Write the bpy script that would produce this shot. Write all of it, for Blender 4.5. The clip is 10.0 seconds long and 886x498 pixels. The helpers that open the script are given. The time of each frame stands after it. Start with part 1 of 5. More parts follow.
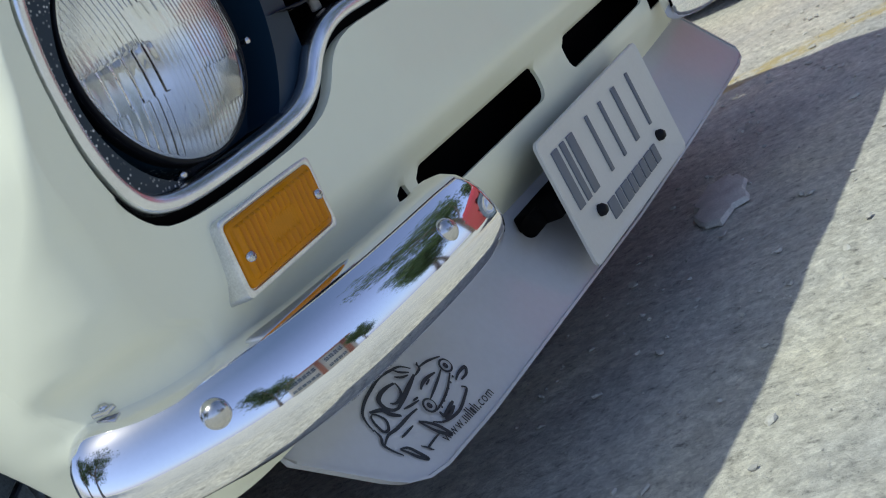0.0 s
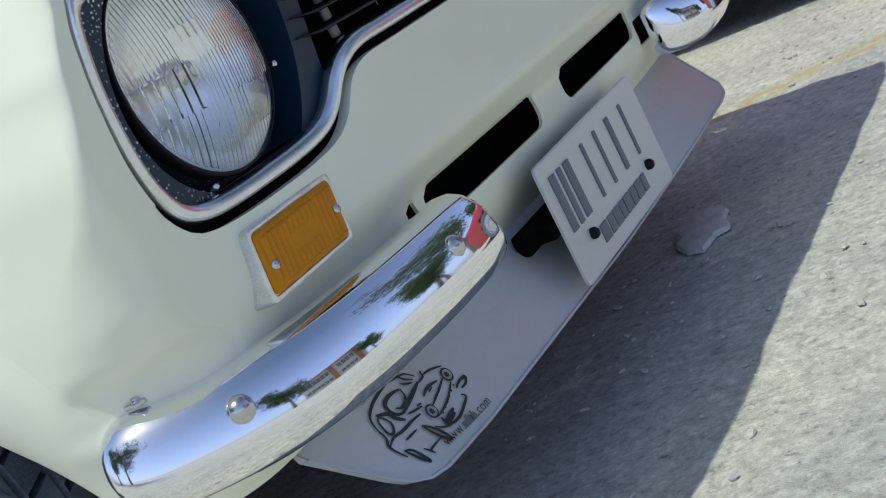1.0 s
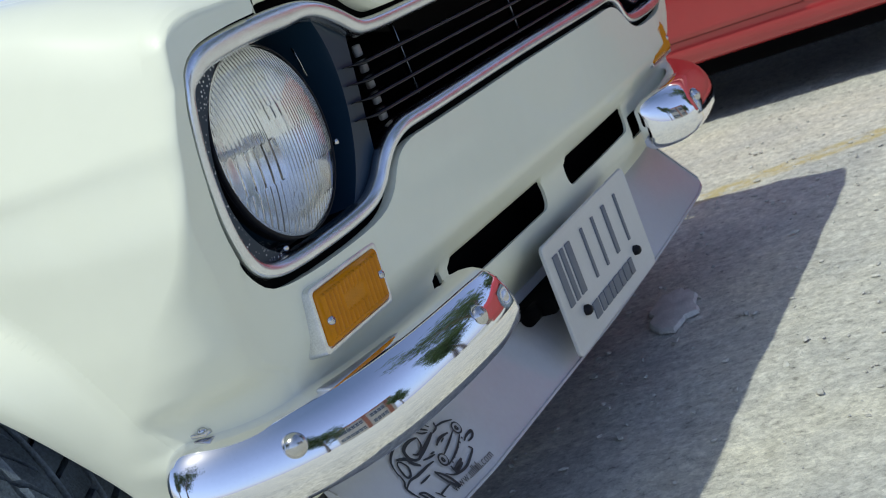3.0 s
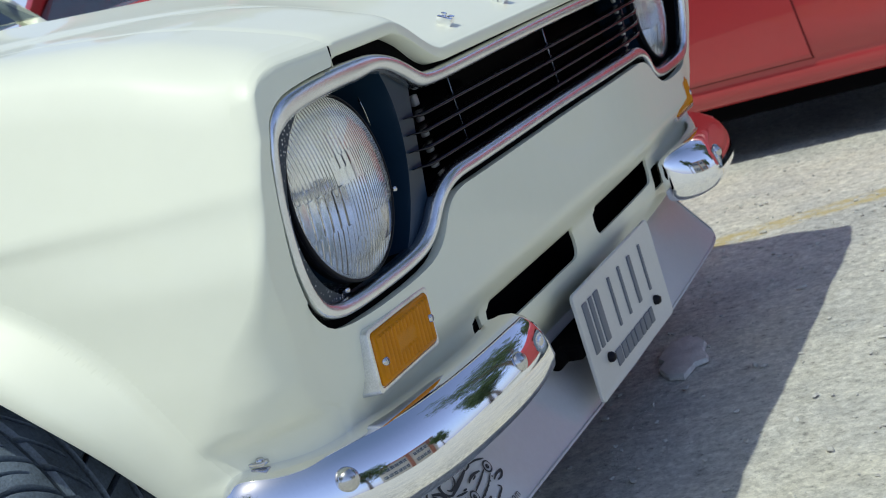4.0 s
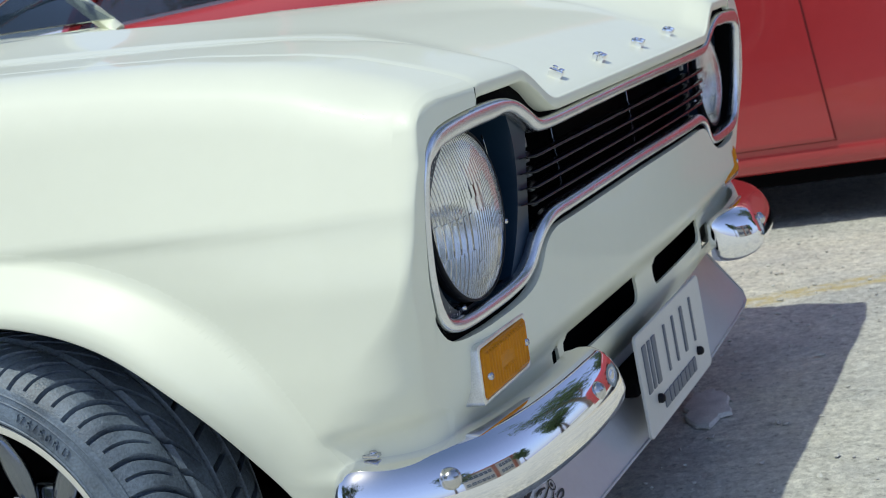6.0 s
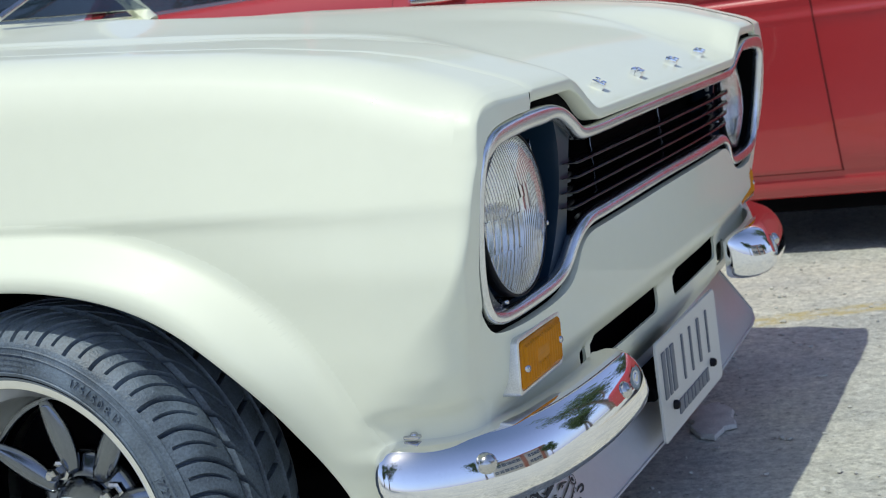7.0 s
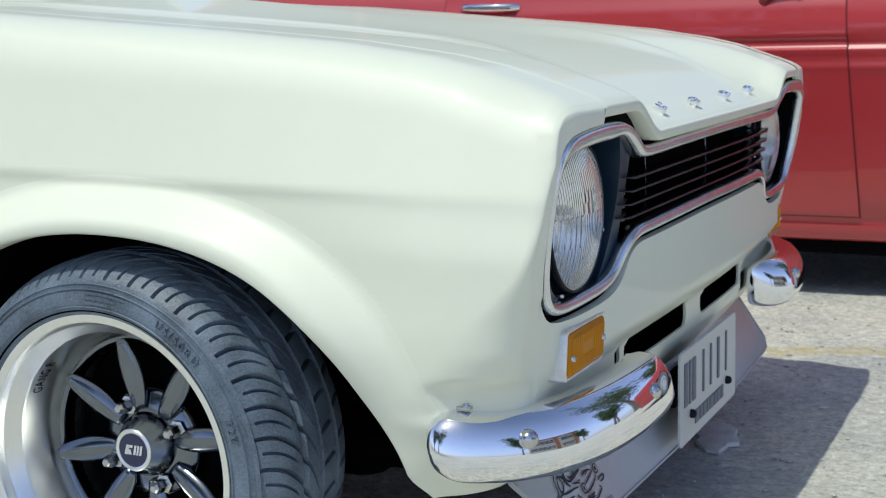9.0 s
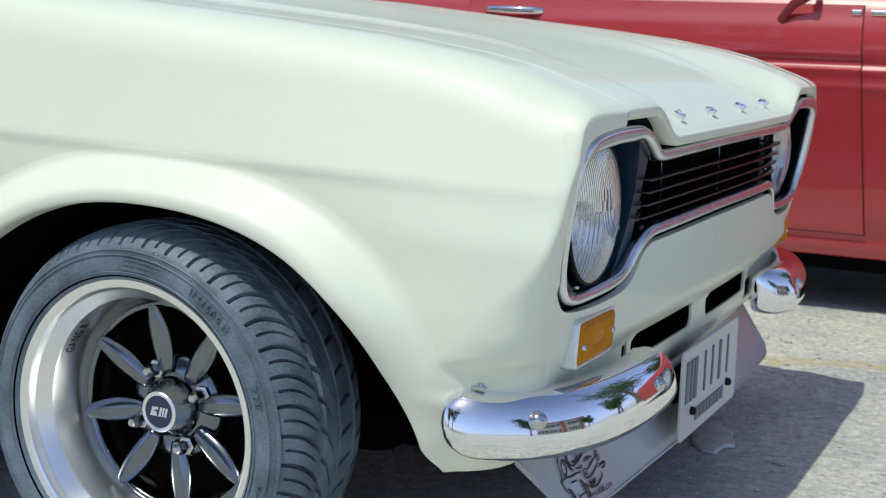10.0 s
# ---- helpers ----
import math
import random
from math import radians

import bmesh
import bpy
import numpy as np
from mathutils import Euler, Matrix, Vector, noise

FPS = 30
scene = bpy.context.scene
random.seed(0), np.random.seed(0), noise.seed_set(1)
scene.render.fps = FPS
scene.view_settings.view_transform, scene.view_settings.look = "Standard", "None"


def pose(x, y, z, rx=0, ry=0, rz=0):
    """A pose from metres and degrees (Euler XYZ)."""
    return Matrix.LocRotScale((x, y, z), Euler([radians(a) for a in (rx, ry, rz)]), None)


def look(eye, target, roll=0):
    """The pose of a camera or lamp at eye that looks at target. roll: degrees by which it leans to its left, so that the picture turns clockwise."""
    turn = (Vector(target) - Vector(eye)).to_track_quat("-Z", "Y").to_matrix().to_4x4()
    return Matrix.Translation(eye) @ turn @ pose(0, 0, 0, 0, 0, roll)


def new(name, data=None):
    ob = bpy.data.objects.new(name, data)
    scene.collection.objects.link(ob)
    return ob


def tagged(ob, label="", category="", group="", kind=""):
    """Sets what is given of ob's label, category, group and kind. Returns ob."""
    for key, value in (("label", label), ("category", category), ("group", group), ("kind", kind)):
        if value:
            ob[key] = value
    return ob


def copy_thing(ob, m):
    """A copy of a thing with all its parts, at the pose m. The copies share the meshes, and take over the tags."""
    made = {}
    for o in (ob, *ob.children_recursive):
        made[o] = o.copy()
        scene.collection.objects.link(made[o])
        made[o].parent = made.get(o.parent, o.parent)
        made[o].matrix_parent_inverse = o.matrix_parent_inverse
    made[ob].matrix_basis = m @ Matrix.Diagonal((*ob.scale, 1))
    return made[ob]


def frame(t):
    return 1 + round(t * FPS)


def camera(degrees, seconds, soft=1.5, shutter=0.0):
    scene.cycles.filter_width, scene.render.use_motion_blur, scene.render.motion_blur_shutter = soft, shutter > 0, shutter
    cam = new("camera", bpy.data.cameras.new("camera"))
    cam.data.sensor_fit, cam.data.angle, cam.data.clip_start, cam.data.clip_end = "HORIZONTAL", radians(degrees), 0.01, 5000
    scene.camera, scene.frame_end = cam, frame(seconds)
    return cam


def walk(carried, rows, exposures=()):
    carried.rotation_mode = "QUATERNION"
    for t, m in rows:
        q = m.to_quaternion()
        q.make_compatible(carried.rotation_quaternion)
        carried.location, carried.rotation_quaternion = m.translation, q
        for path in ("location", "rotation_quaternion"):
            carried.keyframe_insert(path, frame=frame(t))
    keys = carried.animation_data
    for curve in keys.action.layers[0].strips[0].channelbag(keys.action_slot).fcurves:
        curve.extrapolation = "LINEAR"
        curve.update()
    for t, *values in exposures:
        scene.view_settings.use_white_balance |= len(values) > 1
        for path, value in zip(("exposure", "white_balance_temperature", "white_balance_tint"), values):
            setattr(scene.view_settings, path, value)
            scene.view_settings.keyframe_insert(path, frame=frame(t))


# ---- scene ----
cam = camera(36.0, 10.0, soft=1.0)
cam.data.dof.use_dof = True
cam.data.dof.focus_distance = 1.25
cam.data.dof.aperture_fstop = 21.0
PATH = [
    (0, (1.264, -1.282, 0.517), (0.143, 0.317, 0.088), -29.4),
    (0.5, (1.268, -1.317, 0.526), (0.168, 0.299, 0.101), -28.5),
    (1, (1.277, -1.356, 0.539), (0.201, 0.277, 0.122), -27.4),
    (1.5, (1.288, -1.394, 0.553), (0.236, 0.256, 0.141), -26.3),
    (2, (1.296, -1.433, 0.57), (0.269, 0.235, 0.166), -25.1),
    (2.5, (1.295, -1.472, 0.592), (0.294, 0.213, 0.195), -23.6),
    (4, (1.267, -1.576, 0.681), (0.32, 0.144, 0.302), -18.3),
    (4.5, (1.251, -1.616, 0.705), (0.319, 0.114, 0.332), -16.6),
    (5, (1.231, -1.656, 0.718), (0.312, 0.082, 0.353), -14.9),
    (5.5, (1.215, -1.701, 0.726), (0.307, 0.046, 0.374), -13.3),
    (7, (1.17, -1.83, 0.734), (0.295, -0.062, 0.407), -8.2),
    (7.5, (1.161, -1.872, 0.737), (0.289, -0.101, 0.412), -6.5),
    (8, (1.156, -1.912, 0.741), (0.286, -0.14, 0.417), -4.8),
    (8.5, (1.155, -1.947, 0.742), (0.285, -0.175, 0.421), -3.2),
    (9, (1.158, -1.985, 0.744), (0.288, -0.213, 0.424), -1.5),
    (9.5, (1.163, -2.023, 0.748), (0.292, -0.251, 0.423), 0.1),
    (10, (1.172, -2.069, 0.743), (0.299, -0.299, 0.421), 1.8),
]
walk(cam, [(t, look(eye, target, roll)) for t, eye, target, roll in PATH], [(0.0, 0.08, 6270, 2), (10.0, 0.08, 6270, 2)])

# ---- light ----
SUN_FROM = Vector((-0.14, -0.46, 1.0)).normalized()
world = bpy.data.worlds.new("sky")
scene.world = world
world.use_nodes = True
wn = world.node_tree.nodes
sky = wn.new("ShaderNodeTexSky")
sky.sky_type, sky.sun_disc = "NISHITA", False
sky.sun_elevation = math.asin(SUN_FROM.z)
sky.sun_rotation = math.atan2(SUN_FROM.x, SUN_FROM.y)
haze = wn.new("ShaderNodeMix")
haze.data_type, haze.blend_type = "RGBA", "ADD"
haze.inputs[7].default_value = (2.75, 2.95, 5.5, 1)
way, up, band = wn.new("ShaderNodeTexCoord"), wn.new("ShaderNodeSeparateXYZ"), wn.new("ShaderNodeMapRange")
world.node_tree.links.new(way.outputs["Generated"], up.inputs[0])
world.node_tree.links.new(up.outputs[2], band.inputs["Value"])
band.inputs["From Min"].default_value, band.inputs["From Max"].default_value = 0.0, 0.9
band.inputs["To Min"].default_value, band.inputs["To Max"].default_value = 1.25, 0.10
world.node_tree.links.new(band.outputs[0], haze.inputs[0])
world.node_tree.links.new(sky.outputs[0], haze.inputs[6])
world.node_tree.links.new(haze.outputs[2], wn["Background"].inputs[0])
sky.air_density, sky.dust_density, sky.ozone_density = 1.0, 1.5, 4.0
wn["Background"].inputs[1].default_value = 0.085
sun = new("sun", bpy.data.lights.new("sun", "SUN"))
sun.data.energy, sun.data.angle, sun.data.color = 2.5, radians(0.55), (0.985, 0.95, 0.835)
sun.matrix_world = look(SUN_FROM * 20, (0, 0, 0))

# ---- materials ----


def material(name, base, rough=0.5, metal=0.0, coat=0.0, vary=0.0, scale=8.0, bump=0.0, bump_scale=120.0, coat_rough=0.03, spec=0.5):
    """A surface whose colour varies at two scales, with fine relief."""
    m = bpy.data.materials.new(name)
    m.use_nodes = True
    n, l = m.node_tree.nodes, m.node_tree.links
    b = n["Principled BSDF"]
    b.inputs["Base Color"].default_value = (*base, 1)
    b.inputs["Roughness"].default_value = rough
    b.inputs["Metallic"].default_value = metal
    b.inputs["Coat Weight"].default_value = coat
    b.inputs["Coat Roughness"].default_value = coat_rough
    b.inputs["Specular IOR Level"].default_value = spec
    co = n.new("ShaderNodeTexCoord")
    if vary:
        big, small = n.new("ShaderNodeTexNoise"), n.new("ShaderNodeTexNoise")
        big.inputs["Scale"].default_value, small.inputs["Scale"].default_value = scale, scale * 14
        big.inputs["Detail"].default_value = small.inputs["Detail"].default_value = 5
        mix = n.new("ShaderNodeMath")
        mix.operation = "MULTIPLY_ADD"
        l.new(co.outputs["Object"], big.inputs["Vector"]), l.new(co.outputs["Object"], small.inputs["Vector"])
        l.new(big.outputs[0], mix.inputs[0])
        mix.inputs[1].default_value = 0.6
        half = n.new("ShaderNodeMath")
        half.operation = "MULTIPLY"
        half.inputs[1].default_value = 0.4
        l.new(small.outputs[0], half.inputs[0]), l.new(half.outputs[0], mix.inputs[2])
        ramp = n.new("ShaderNodeValToRGB")
        e = ramp.color_ramp.elements
        e[0].position, e[1].position = 0.32, 0.68
        e[0].color = (*[c * (1 - vary) for c in base], 1)
        e[1].color = (*[min(1, c * (1 + vary)) for c in base], 1)
        l.new(mix.outputs[0], ramp.inputs[0]), l.new(ramp.outputs[0], b.inputs["Base Color"])
        rr = n.new("ShaderNodeMapRange")
        rr.inputs["To Min"].default_value, rr.inputs["To Max"].default_value = max(0, rough * (1 - vary)), min(1, rough * (1 + vary))
        l.new(mix.outputs[0], rr.inputs["Value"]), l.new(rr.outputs[0], b.inputs["Roughness"])
    if bump:
        t, bp = n.new("ShaderNodeTexNoise"), n.new("ShaderNodeBump")
        t.inputs["Scale"].default_value, t.inputs["Detail"].default_value = bump_scale, 4
        bp.inputs["Strength"].default_value, bp.inputs["Distance"].default_value = bump, 0.002
        l.new(co.outputs["Object"], t.inputs["Vector"]), l.new(t.outputs[0], bp.inputs["Height"]), l.new(bp.outputs[0], b.inputs["Normal"])
    return m


WHITE = material("cream_white_paint", (0.815, 0.83, 0.68), 0.45, coat=0.3, vary=0.015, scale=3, coat_rough=0.03, spec=0.35)
RED = material("red_paint", (0.45, 0.034, 0.040), 0.32, coat=0.9, vary=0.04, scale=3)
CHROME = material("chrome", (0.90, 0.905, 0.93), 0.05, metal=1.0, vary=0.02, scale=20)
WORN = material("worn_bright_trim", (0.76, 0.78, 0.81), 0.26, metal=1.0, vary=0.12, scale=25)
BLACK = material("matt_black_paint", (0.006, 0.007, 0.011), 0.5, vary=0.2, scale=30, bump=0.1, spec=0.2)
SATIN = material("satin_black_paint", (0.004, 0.004, 0.010), 0.22, vary=0.15, scale=30, spec=0.22)
# near black: deep shade painted into recesses and underside, also real black parts
SHADE_BLACK = material("shade_black", (0.0025, 0.0025, 0.003), 0.8, vary=0.3, scale=12, spec=0.03)
RUBBER = material("tyre_rubber", (0.125, 0.160, 0.205), 0.42, vary=0.5, scale=24, bump=0.45, bump_scale=420)
ALLOY = material("polished_alloy_lip", (0.92, 0.92, 0.90), 0.30, metal=1.0, vary=0.04, scale=8)
GUN = material("gunmetal_spokes", (0.21, 0.23, 0.26), 0.17, metal=1.0, vary=0.08, scale=30)
STEEL = material("bright_steel", (0.6, 0.6, 0.6), 0.2, metal=1.0, vary=0.1, scale=50)
BEZEL = material("weathered_bezel", (0.74, 0.75, 0.75), 0.30, metal=0.85, vary=0.22, scale=45, spec=0.5)
AMBER = material("amber_lens", (0.60, 0.225, 0.0008), 0.2, coat=0.08, coat_rough=0.08, vary=0.10, scale=60, spec=0.18)
GREY = material("grey_painted_panel", (0.48, 0.50, 0.55), 0.38, coat=0.7, coat_rough=0.10, vary=0.05, scale=10)
PLATE = material("white_plate", (0.60, 0.61, 0.60), 0.4, vary=0.04, scale=20)
INK = material("dark_ink", (0.015, 0.02, 0.03), 0.5)
FADED = material("faded_plate_ink", (0.13, 0.15, 0.19), 0.5)
BLUE = material("blue_enamel", (0.006, 0.011, 0.060), 0.2, coat=0.6)


def ground_material():
    """Pale worn concrete with grit, dark pocks and a faded yellow line across it."""
    m = bpy.data.materials.new("rough_pale_concrete")
    m.use_nodes = True
    n, l = m.node_tree.nodes, m.node_tree.links
    b = n["Principled BSDF"]
    b.inputs["Roughness"].default_value = 0.95
    b.inputs["Specular IOR Level"].default_value = 0.12
    co = n.new("ShaderNodeTexCoord")

    def tex(scale, detail=6, rough=0.6):
        t = n.new("ShaderNodeTexNoise")
        t.inputs["Scale"].default_value, t.inputs["Detail"].default_value, t.inputs["Roughness"].default_value = scale, detail, rough
        l.new(co.outputs["Object"], t.inputs["Vector"])
        return t

    def ramp(src, stops):
        r = n.new("ShaderNodeValToRGB")
        while len(r.color_ramp.elements) < len(stops):
            r.color_ramp.elements.new(0.5)
        for e, (p, c) in zip(r.color_ramp.elements, stops):
            e.position, e.color = p, (*c, 1)
        l.new(src, r.inputs[0])
        return r

    def blend(kind, fac, a, c):
        x = n.new("ShaderNodeMix")
        x.data_type, x.blend_type = "RGBA", kind
        if isinstance(fac, float):
            x.inputs[0].default_value = fac
        else:
            l.new(fac, x.inputs[0])
        l.new(a, x.inputs[6])
        if isinstance(c, tuple):
            x.inputs[7].default_value = (*c, 1)
        else:
            l.new(c, x.inputs[7])
        return x.outputs[2]

    base = ramp(tex(3.5, 8).outputs[0], [(0.25, (0.50, 0.51, 0.49)), (0.5, (0.67, 0.66, 0.59)), (0.75, (0.78, 0.75, 0.62))])
    grit = ramp(tex(55, 8, 0.75).outputs[0], [(0.30, (0.16, 0.16, 0.17)), (0.43, (0.78, 0.78, 0.78)), (0.58, (1.0, 1.0, 1.0)), (0.70, (1.25, 1.24, 1.20))])
    c1 = blend("MULTIPLY", 0.85, base.outputs[0], grit.outputs[0])
    vo = n.new("ShaderNodeTexVoronoi")
    vo.inputs["Scale"].default_value = 42
    l.new(co.outputs["Object"], vo.inputs["Vector"])
    pits = ramp(vo.outputs["Distance"], [(0.05, (0.35, 0.35, 0.37)), (0.16, (1, 1, 1))])
    some = ramp(tex(9, 3).outputs[0], [(0.58, (0, 0, 0)), (0.72, (0.8, 0.8, 0.8))])
    c2 = blend("MULTIPLY", some.outputs[0], c1, pits.outputs[0])
    # pebbles set in the concrete, each of its own tone
    for scale, lo, hi in ((60, 0.84, 1.14), (190, 0.80, 1.18)):
        peb, tone = n.new("ShaderNodeTexVoronoi"), n.new("ShaderNodeMapRange")
        peb.inputs["Scale"].default_value = scale
        l.new(co.outputs["Object"], peb.inputs["Vector"])
        tint = n.new("ShaderNodeSeparateXYZ")
        l.new(peb.outputs["Color"], tint.inputs[0]), l.new(tint.outputs[0], tone.inputs["Value"])
        tone.inputs["To Min"].default_value, tone.inputs["To Max"].default_value = lo, hi
        grey = n.new("ShaderNodeCombineXYZ")
        for q in range(3):
            l.new(tone.outputs[0], grey.inputs[q])
        c2 = blend("MULTIPLY", 0.6, c2, grey.outputs[0])
    # the faded line: distance from a line on the ground, broken up by wear
    sep = n.new("ShaderNodeSeparateXYZ")
    l.new(co.outputs["Object"], sep.inputs[0])
    lin = n.new("ShaderNodeMath")
    lin.operation = "MULTIPLY_ADD"
    lin.inputs[1].default_value, lin.inputs[2].default_value = -0.42, -0.845
    l.new(sep.outputs[0], lin.inputs[0])
    add = n.new("ShaderNodeMath")
    add.operation = "ADD"
    l.new(lin.outputs[0], add.inputs[0]), l.new(sep.outputs[1], add.inputs[1])
    ab = n.new("ShaderNodeMath")
    ab.operation = "ABSOLUTE"
    l.new(add.outputs[0], ab.inputs[0])
    band = n.new("ShaderNodeMapRange")
    band.inputs["From Min"].default_value, band.inputs["From Max"].default_value = 0.055, 0.035
    l.new(ab.outputs[0], band.inputs["Value"])
    worn = ramp(tex(26, 6, 0.7).outputs[0], [(0.40, (0, 0, 0)), (0.58, (0.8, 0.8, 0.8))])
    mul = n.new("ShaderNodeMath")
    mul.operation = "MULTIPLY"
    l.new(band.outputs[0], mul.inputs[0]), l.new(worn.outputs[0], mul.inputs[1])
    c3 = blend("MIX", mul.outputs[0], c2, (0.56, 0.46, 0.20))
    l.new(c3, b.inputs["Base Color"])
    bp = n.new("ShaderNodeBump")
    bp.inputs["Strength"].default_value, bp.inputs["Distance"].default_value = 0.9, 0.0065
    l.new(tex(70, 8, 0.7).outputs[0], bp.inputs["Height"]), l.new(bp.outputs[0], b.inputs["Normal"])
    return m


GROUND = ground_material()

# ---- helpers for meshes ----


def smooth(a, b, x):
    t = max(0.0, min(1.0, (x - a) / (b - a)))
    return t * t * (3 - 2 * t)


def table(rows, x):
    """Smooth reading of a table of (x, value), x rising."""
    return float(np.interp(x, [r[0] for r in rows], [r[1] for r in rows]))


def part(name, bm, mat, parent=None, label="", sharp=None, kind=""):
    """Links a bmesh as one mesh object under a thing or a part."""
    bmesh.ops.recalc_face_normals(bm, faces=bm.faces)
    me = bpy.data.meshes.new(name)
    for f in bm.faces:
        f.smooth = True
    bm.to_mesh(me)
    bm.free()
    if sharp is not None:
        me.set_sharp_from_angle(angle=radians(sharp))
    me.materials.append(mat)
    ob = new(name, me)
    if parent is not None:
        ob.parent = parent
    return tagged(ob, label, kind=kind)


def holder(name, m=None):
    ob = new(name)
    ob.empty_display_size = 0.05
    if m is not None:
        ob.matrix_world = m
    return ob


def grid(bm, rows, closed=False):
    """Faces over rows of points of equal length. Returns the vertices row by row."""
    vs = [[bm.verts.new(p) for p in r] for r in rows]
    for a, b in zip(vs, vs[1:]):
        n = len(a)
        for i in range(n if closed else n - 1):
            q = [a[i], a[(i + 1) % n], b[(i + 1) % n], b[i]]
            u = []
            for v in q:
                if all((v.co - w.co).length > 1e-7 for w in u):
                    u.append(v)
            if len(u) > 2:
                bm.faces.new(u)
    return vs


def lathe(profile, axis="y", steps=64, bm=None, m=None):
    """Turns a profile of (radius, along) round an axis."""
    bm = bm or bmesh.new()
    rows = []
    for k in range(steps):
        a = 2 * math.pi * k / steps
        row = []
        for r, s in profile:
            c, d = r * math.cos(a), r * math.sin(a)
            p = Vector({"y": (c, s, d), "x": (s, c, d), "z": (c, d, s)}[axis])
            row.append(m @ p if m else p)
        rows.append(row)
    rows.append(rows[0])
    grid(bm, rows)
    bmesh.ops.remove_doubles(bm, verts=bm.verts, dist=1e-6)
    return bm


def box(bm, lo, hi, bevel=0.0, m=None):
    r = bmesh.ops.create_cube(bm, size=1.0)
    for v in r["verts"]:
        v.co = Vector([(a + b) / 2 + c * (b - a) for a, b, c in zip(lo, hi, v.co)])
    if bevel:
        es = list({e for v in r["verts"] for e in v.link_edges})
        out = bmesh.ops.bevel(bm, geom=es, offset=bevel, segments=2, affect="EDGES", profile=0.6)
        vs = {v for f in out["faces"] for v in f.verts} | {v for v in r["verts"] if v.is_valid}
    else:
        vs = r["verts"]
    if m:
        for v in vs:
            v.co = m @ v.co
    return bm


def tube(bm, path, section, closed=False, caps=True):
    """Sweeps a section of (out, up) along a path of (point, out, up)."""
    rows = [[Vector(p) + Vector(o) * a + Vector(u) * b for a, b in section] for p, o, u in path]
    if closed:
        rows.append(rows[0])
    vs = grid(bm, rows, closed=True)
    if closed:
        bmesh.ops.remove_doubles(bm, verts=bm.verts, dist=1e-6)
    elif caps:
        bm.faces.new(vs[0]), bm.faces.new(vs[-1])
    return bm


def spline(points, n, closed=False):
    """n points on a Catmull-Rom curve through the points."""
    p = [Vector(q) for q in points]
    k = len(p)
    out = []
    seg = k if closed else k - 1
    for i in range(n):
        u = i * seg / (n if closed else n - 1)
        j = min(int(u), seg - 1)
        t = u - j
        g = (lambda q: p[q % k]) if closed else (lambda q: p[max(0, min(k - 1, q))])
        a, b, c, d = g(j - 1), g(j), g(j + 1), g(j + 2)
        out.append(0.5 * (2 * b + (c - a) * t + (2 * a - 5 * b + 4 * c - d) * t * t + (3 * b - a - 3 * c + d) * t ** 3))
    return out


def limb(bm, path, w, h):
    """A rounded bar along a path."""
    pts = [Vector(p) for p in path]
    sec = [(w * math.cos(2 * math.pi * k / 10), h * math.sin(2 * math.pi * k / 10)) for k in range(10)]
    rows = []
    for i, p in enumerate(pts):
        t = (pts[min(i + 1, len(pts) - 1)] - pts[max(i - 1, 0)]).normalized()
        side = t.cross(Vector((0, 0, 1)) if abs(t.z) < 0.9 else Vector((1, 0, 0))).normalized()
        up = side.cross(t)
        rows.append((p, side, up))
    return tube(bm, rows, sec)


def cut(bm, sdf, cell, depth=None):
    """Opens a hole where sdf(vertex) < 0, with the edge drawn onto sdf = 0. Returns the edges round the hole."""
    h = 1e-4
    near = [v for v in bm.verts if sdf(v.co) is not None and abs(sdf(v.co)) < cell]
    for v in near:
        for _ in range(3):
            d = sdf(v.co)
            if d is None:
                break
            g = Vector([((sdf(v.co + Vector([h if i == k else 0 for i in range(3)])) or d) - d) / h for k in range(3)])
            if g.length > 1e-6 and abs(d) < cell * 0.75:
                v.co -= g * d / g.length_squared
    dead = [f for f in bm.faces if all((sdf(v.co) is not None and sdf(v.co) < 1e-4) for v in f.verts)]
    rim = {e for f in dead for e in f.edges}
    bmesh.ops.delete(bm, geom=dead, context="FACES")
    rim = [e for e in rim if e.is_valid and e.is_boundary]
    if depth:
        new_geo = bmesh.ops.extrude_edge_only(bm, edges=rim)["geom"]
        for v in new_geo:
            if isinstance(v, bmesh.types.BMVert):
                v.co += Vector(depth)
    return bm


def polygon_sdf(poly, a, b):
    """Signed distance to a closed outline in the plane of axes a and b."""
    P = np.array([[q[0], q[1]] for q in poly])
    Q = np.roll(P, -1, axis=0)

    def f(co):
        p = np.array([co[a], co[b]])
        d = Q - P
        t = np.clip(((p - P) * d).sum(1) / (d * d).sum(1), 0, 1)
        near = np.hypot(*(P + d * t[:, None] - p).T).min()
        inside = ((P[:, 1] > p[1]) != (Q[:, 1] > p[1])) & (p[0] < d[:, 0] * (p[1] - P[:, 1]) / np.where(d[:, 1] == 0, 1e-9, d[:, 1]) + P[:, 0])
        return -near if inside.sum() % 2 else near

    return f

# ---- the white car: lengths along x (front at plus), half widths along y ----
HUB = Vector((0.097, -0.668, 0.241))
TOP = [(-0.62, 0.812), (-0.28, 0.792), (0.0, 0.766), (0.2, 0.748), (0.36, 0.732), (0.48, 0.7135), (0.54, 0.700), (0.59, 0.6835), (0.62, 0.673), (0.64, 0.665), (0.650, 0.6595), (0.656, 0.6545), (0.665, 0.644)]
CENTRE = [(-0.62, 0.850), (-0.28, 0.818), (0.0, 0.775), (0.2, 0.743), (0.4, 0.707), (0.5, 0.680), (0.56, 0.659), (0.60, 0.642), (0.63, 0.627), (0.648, 0.617), (0.657, 0.6105)]
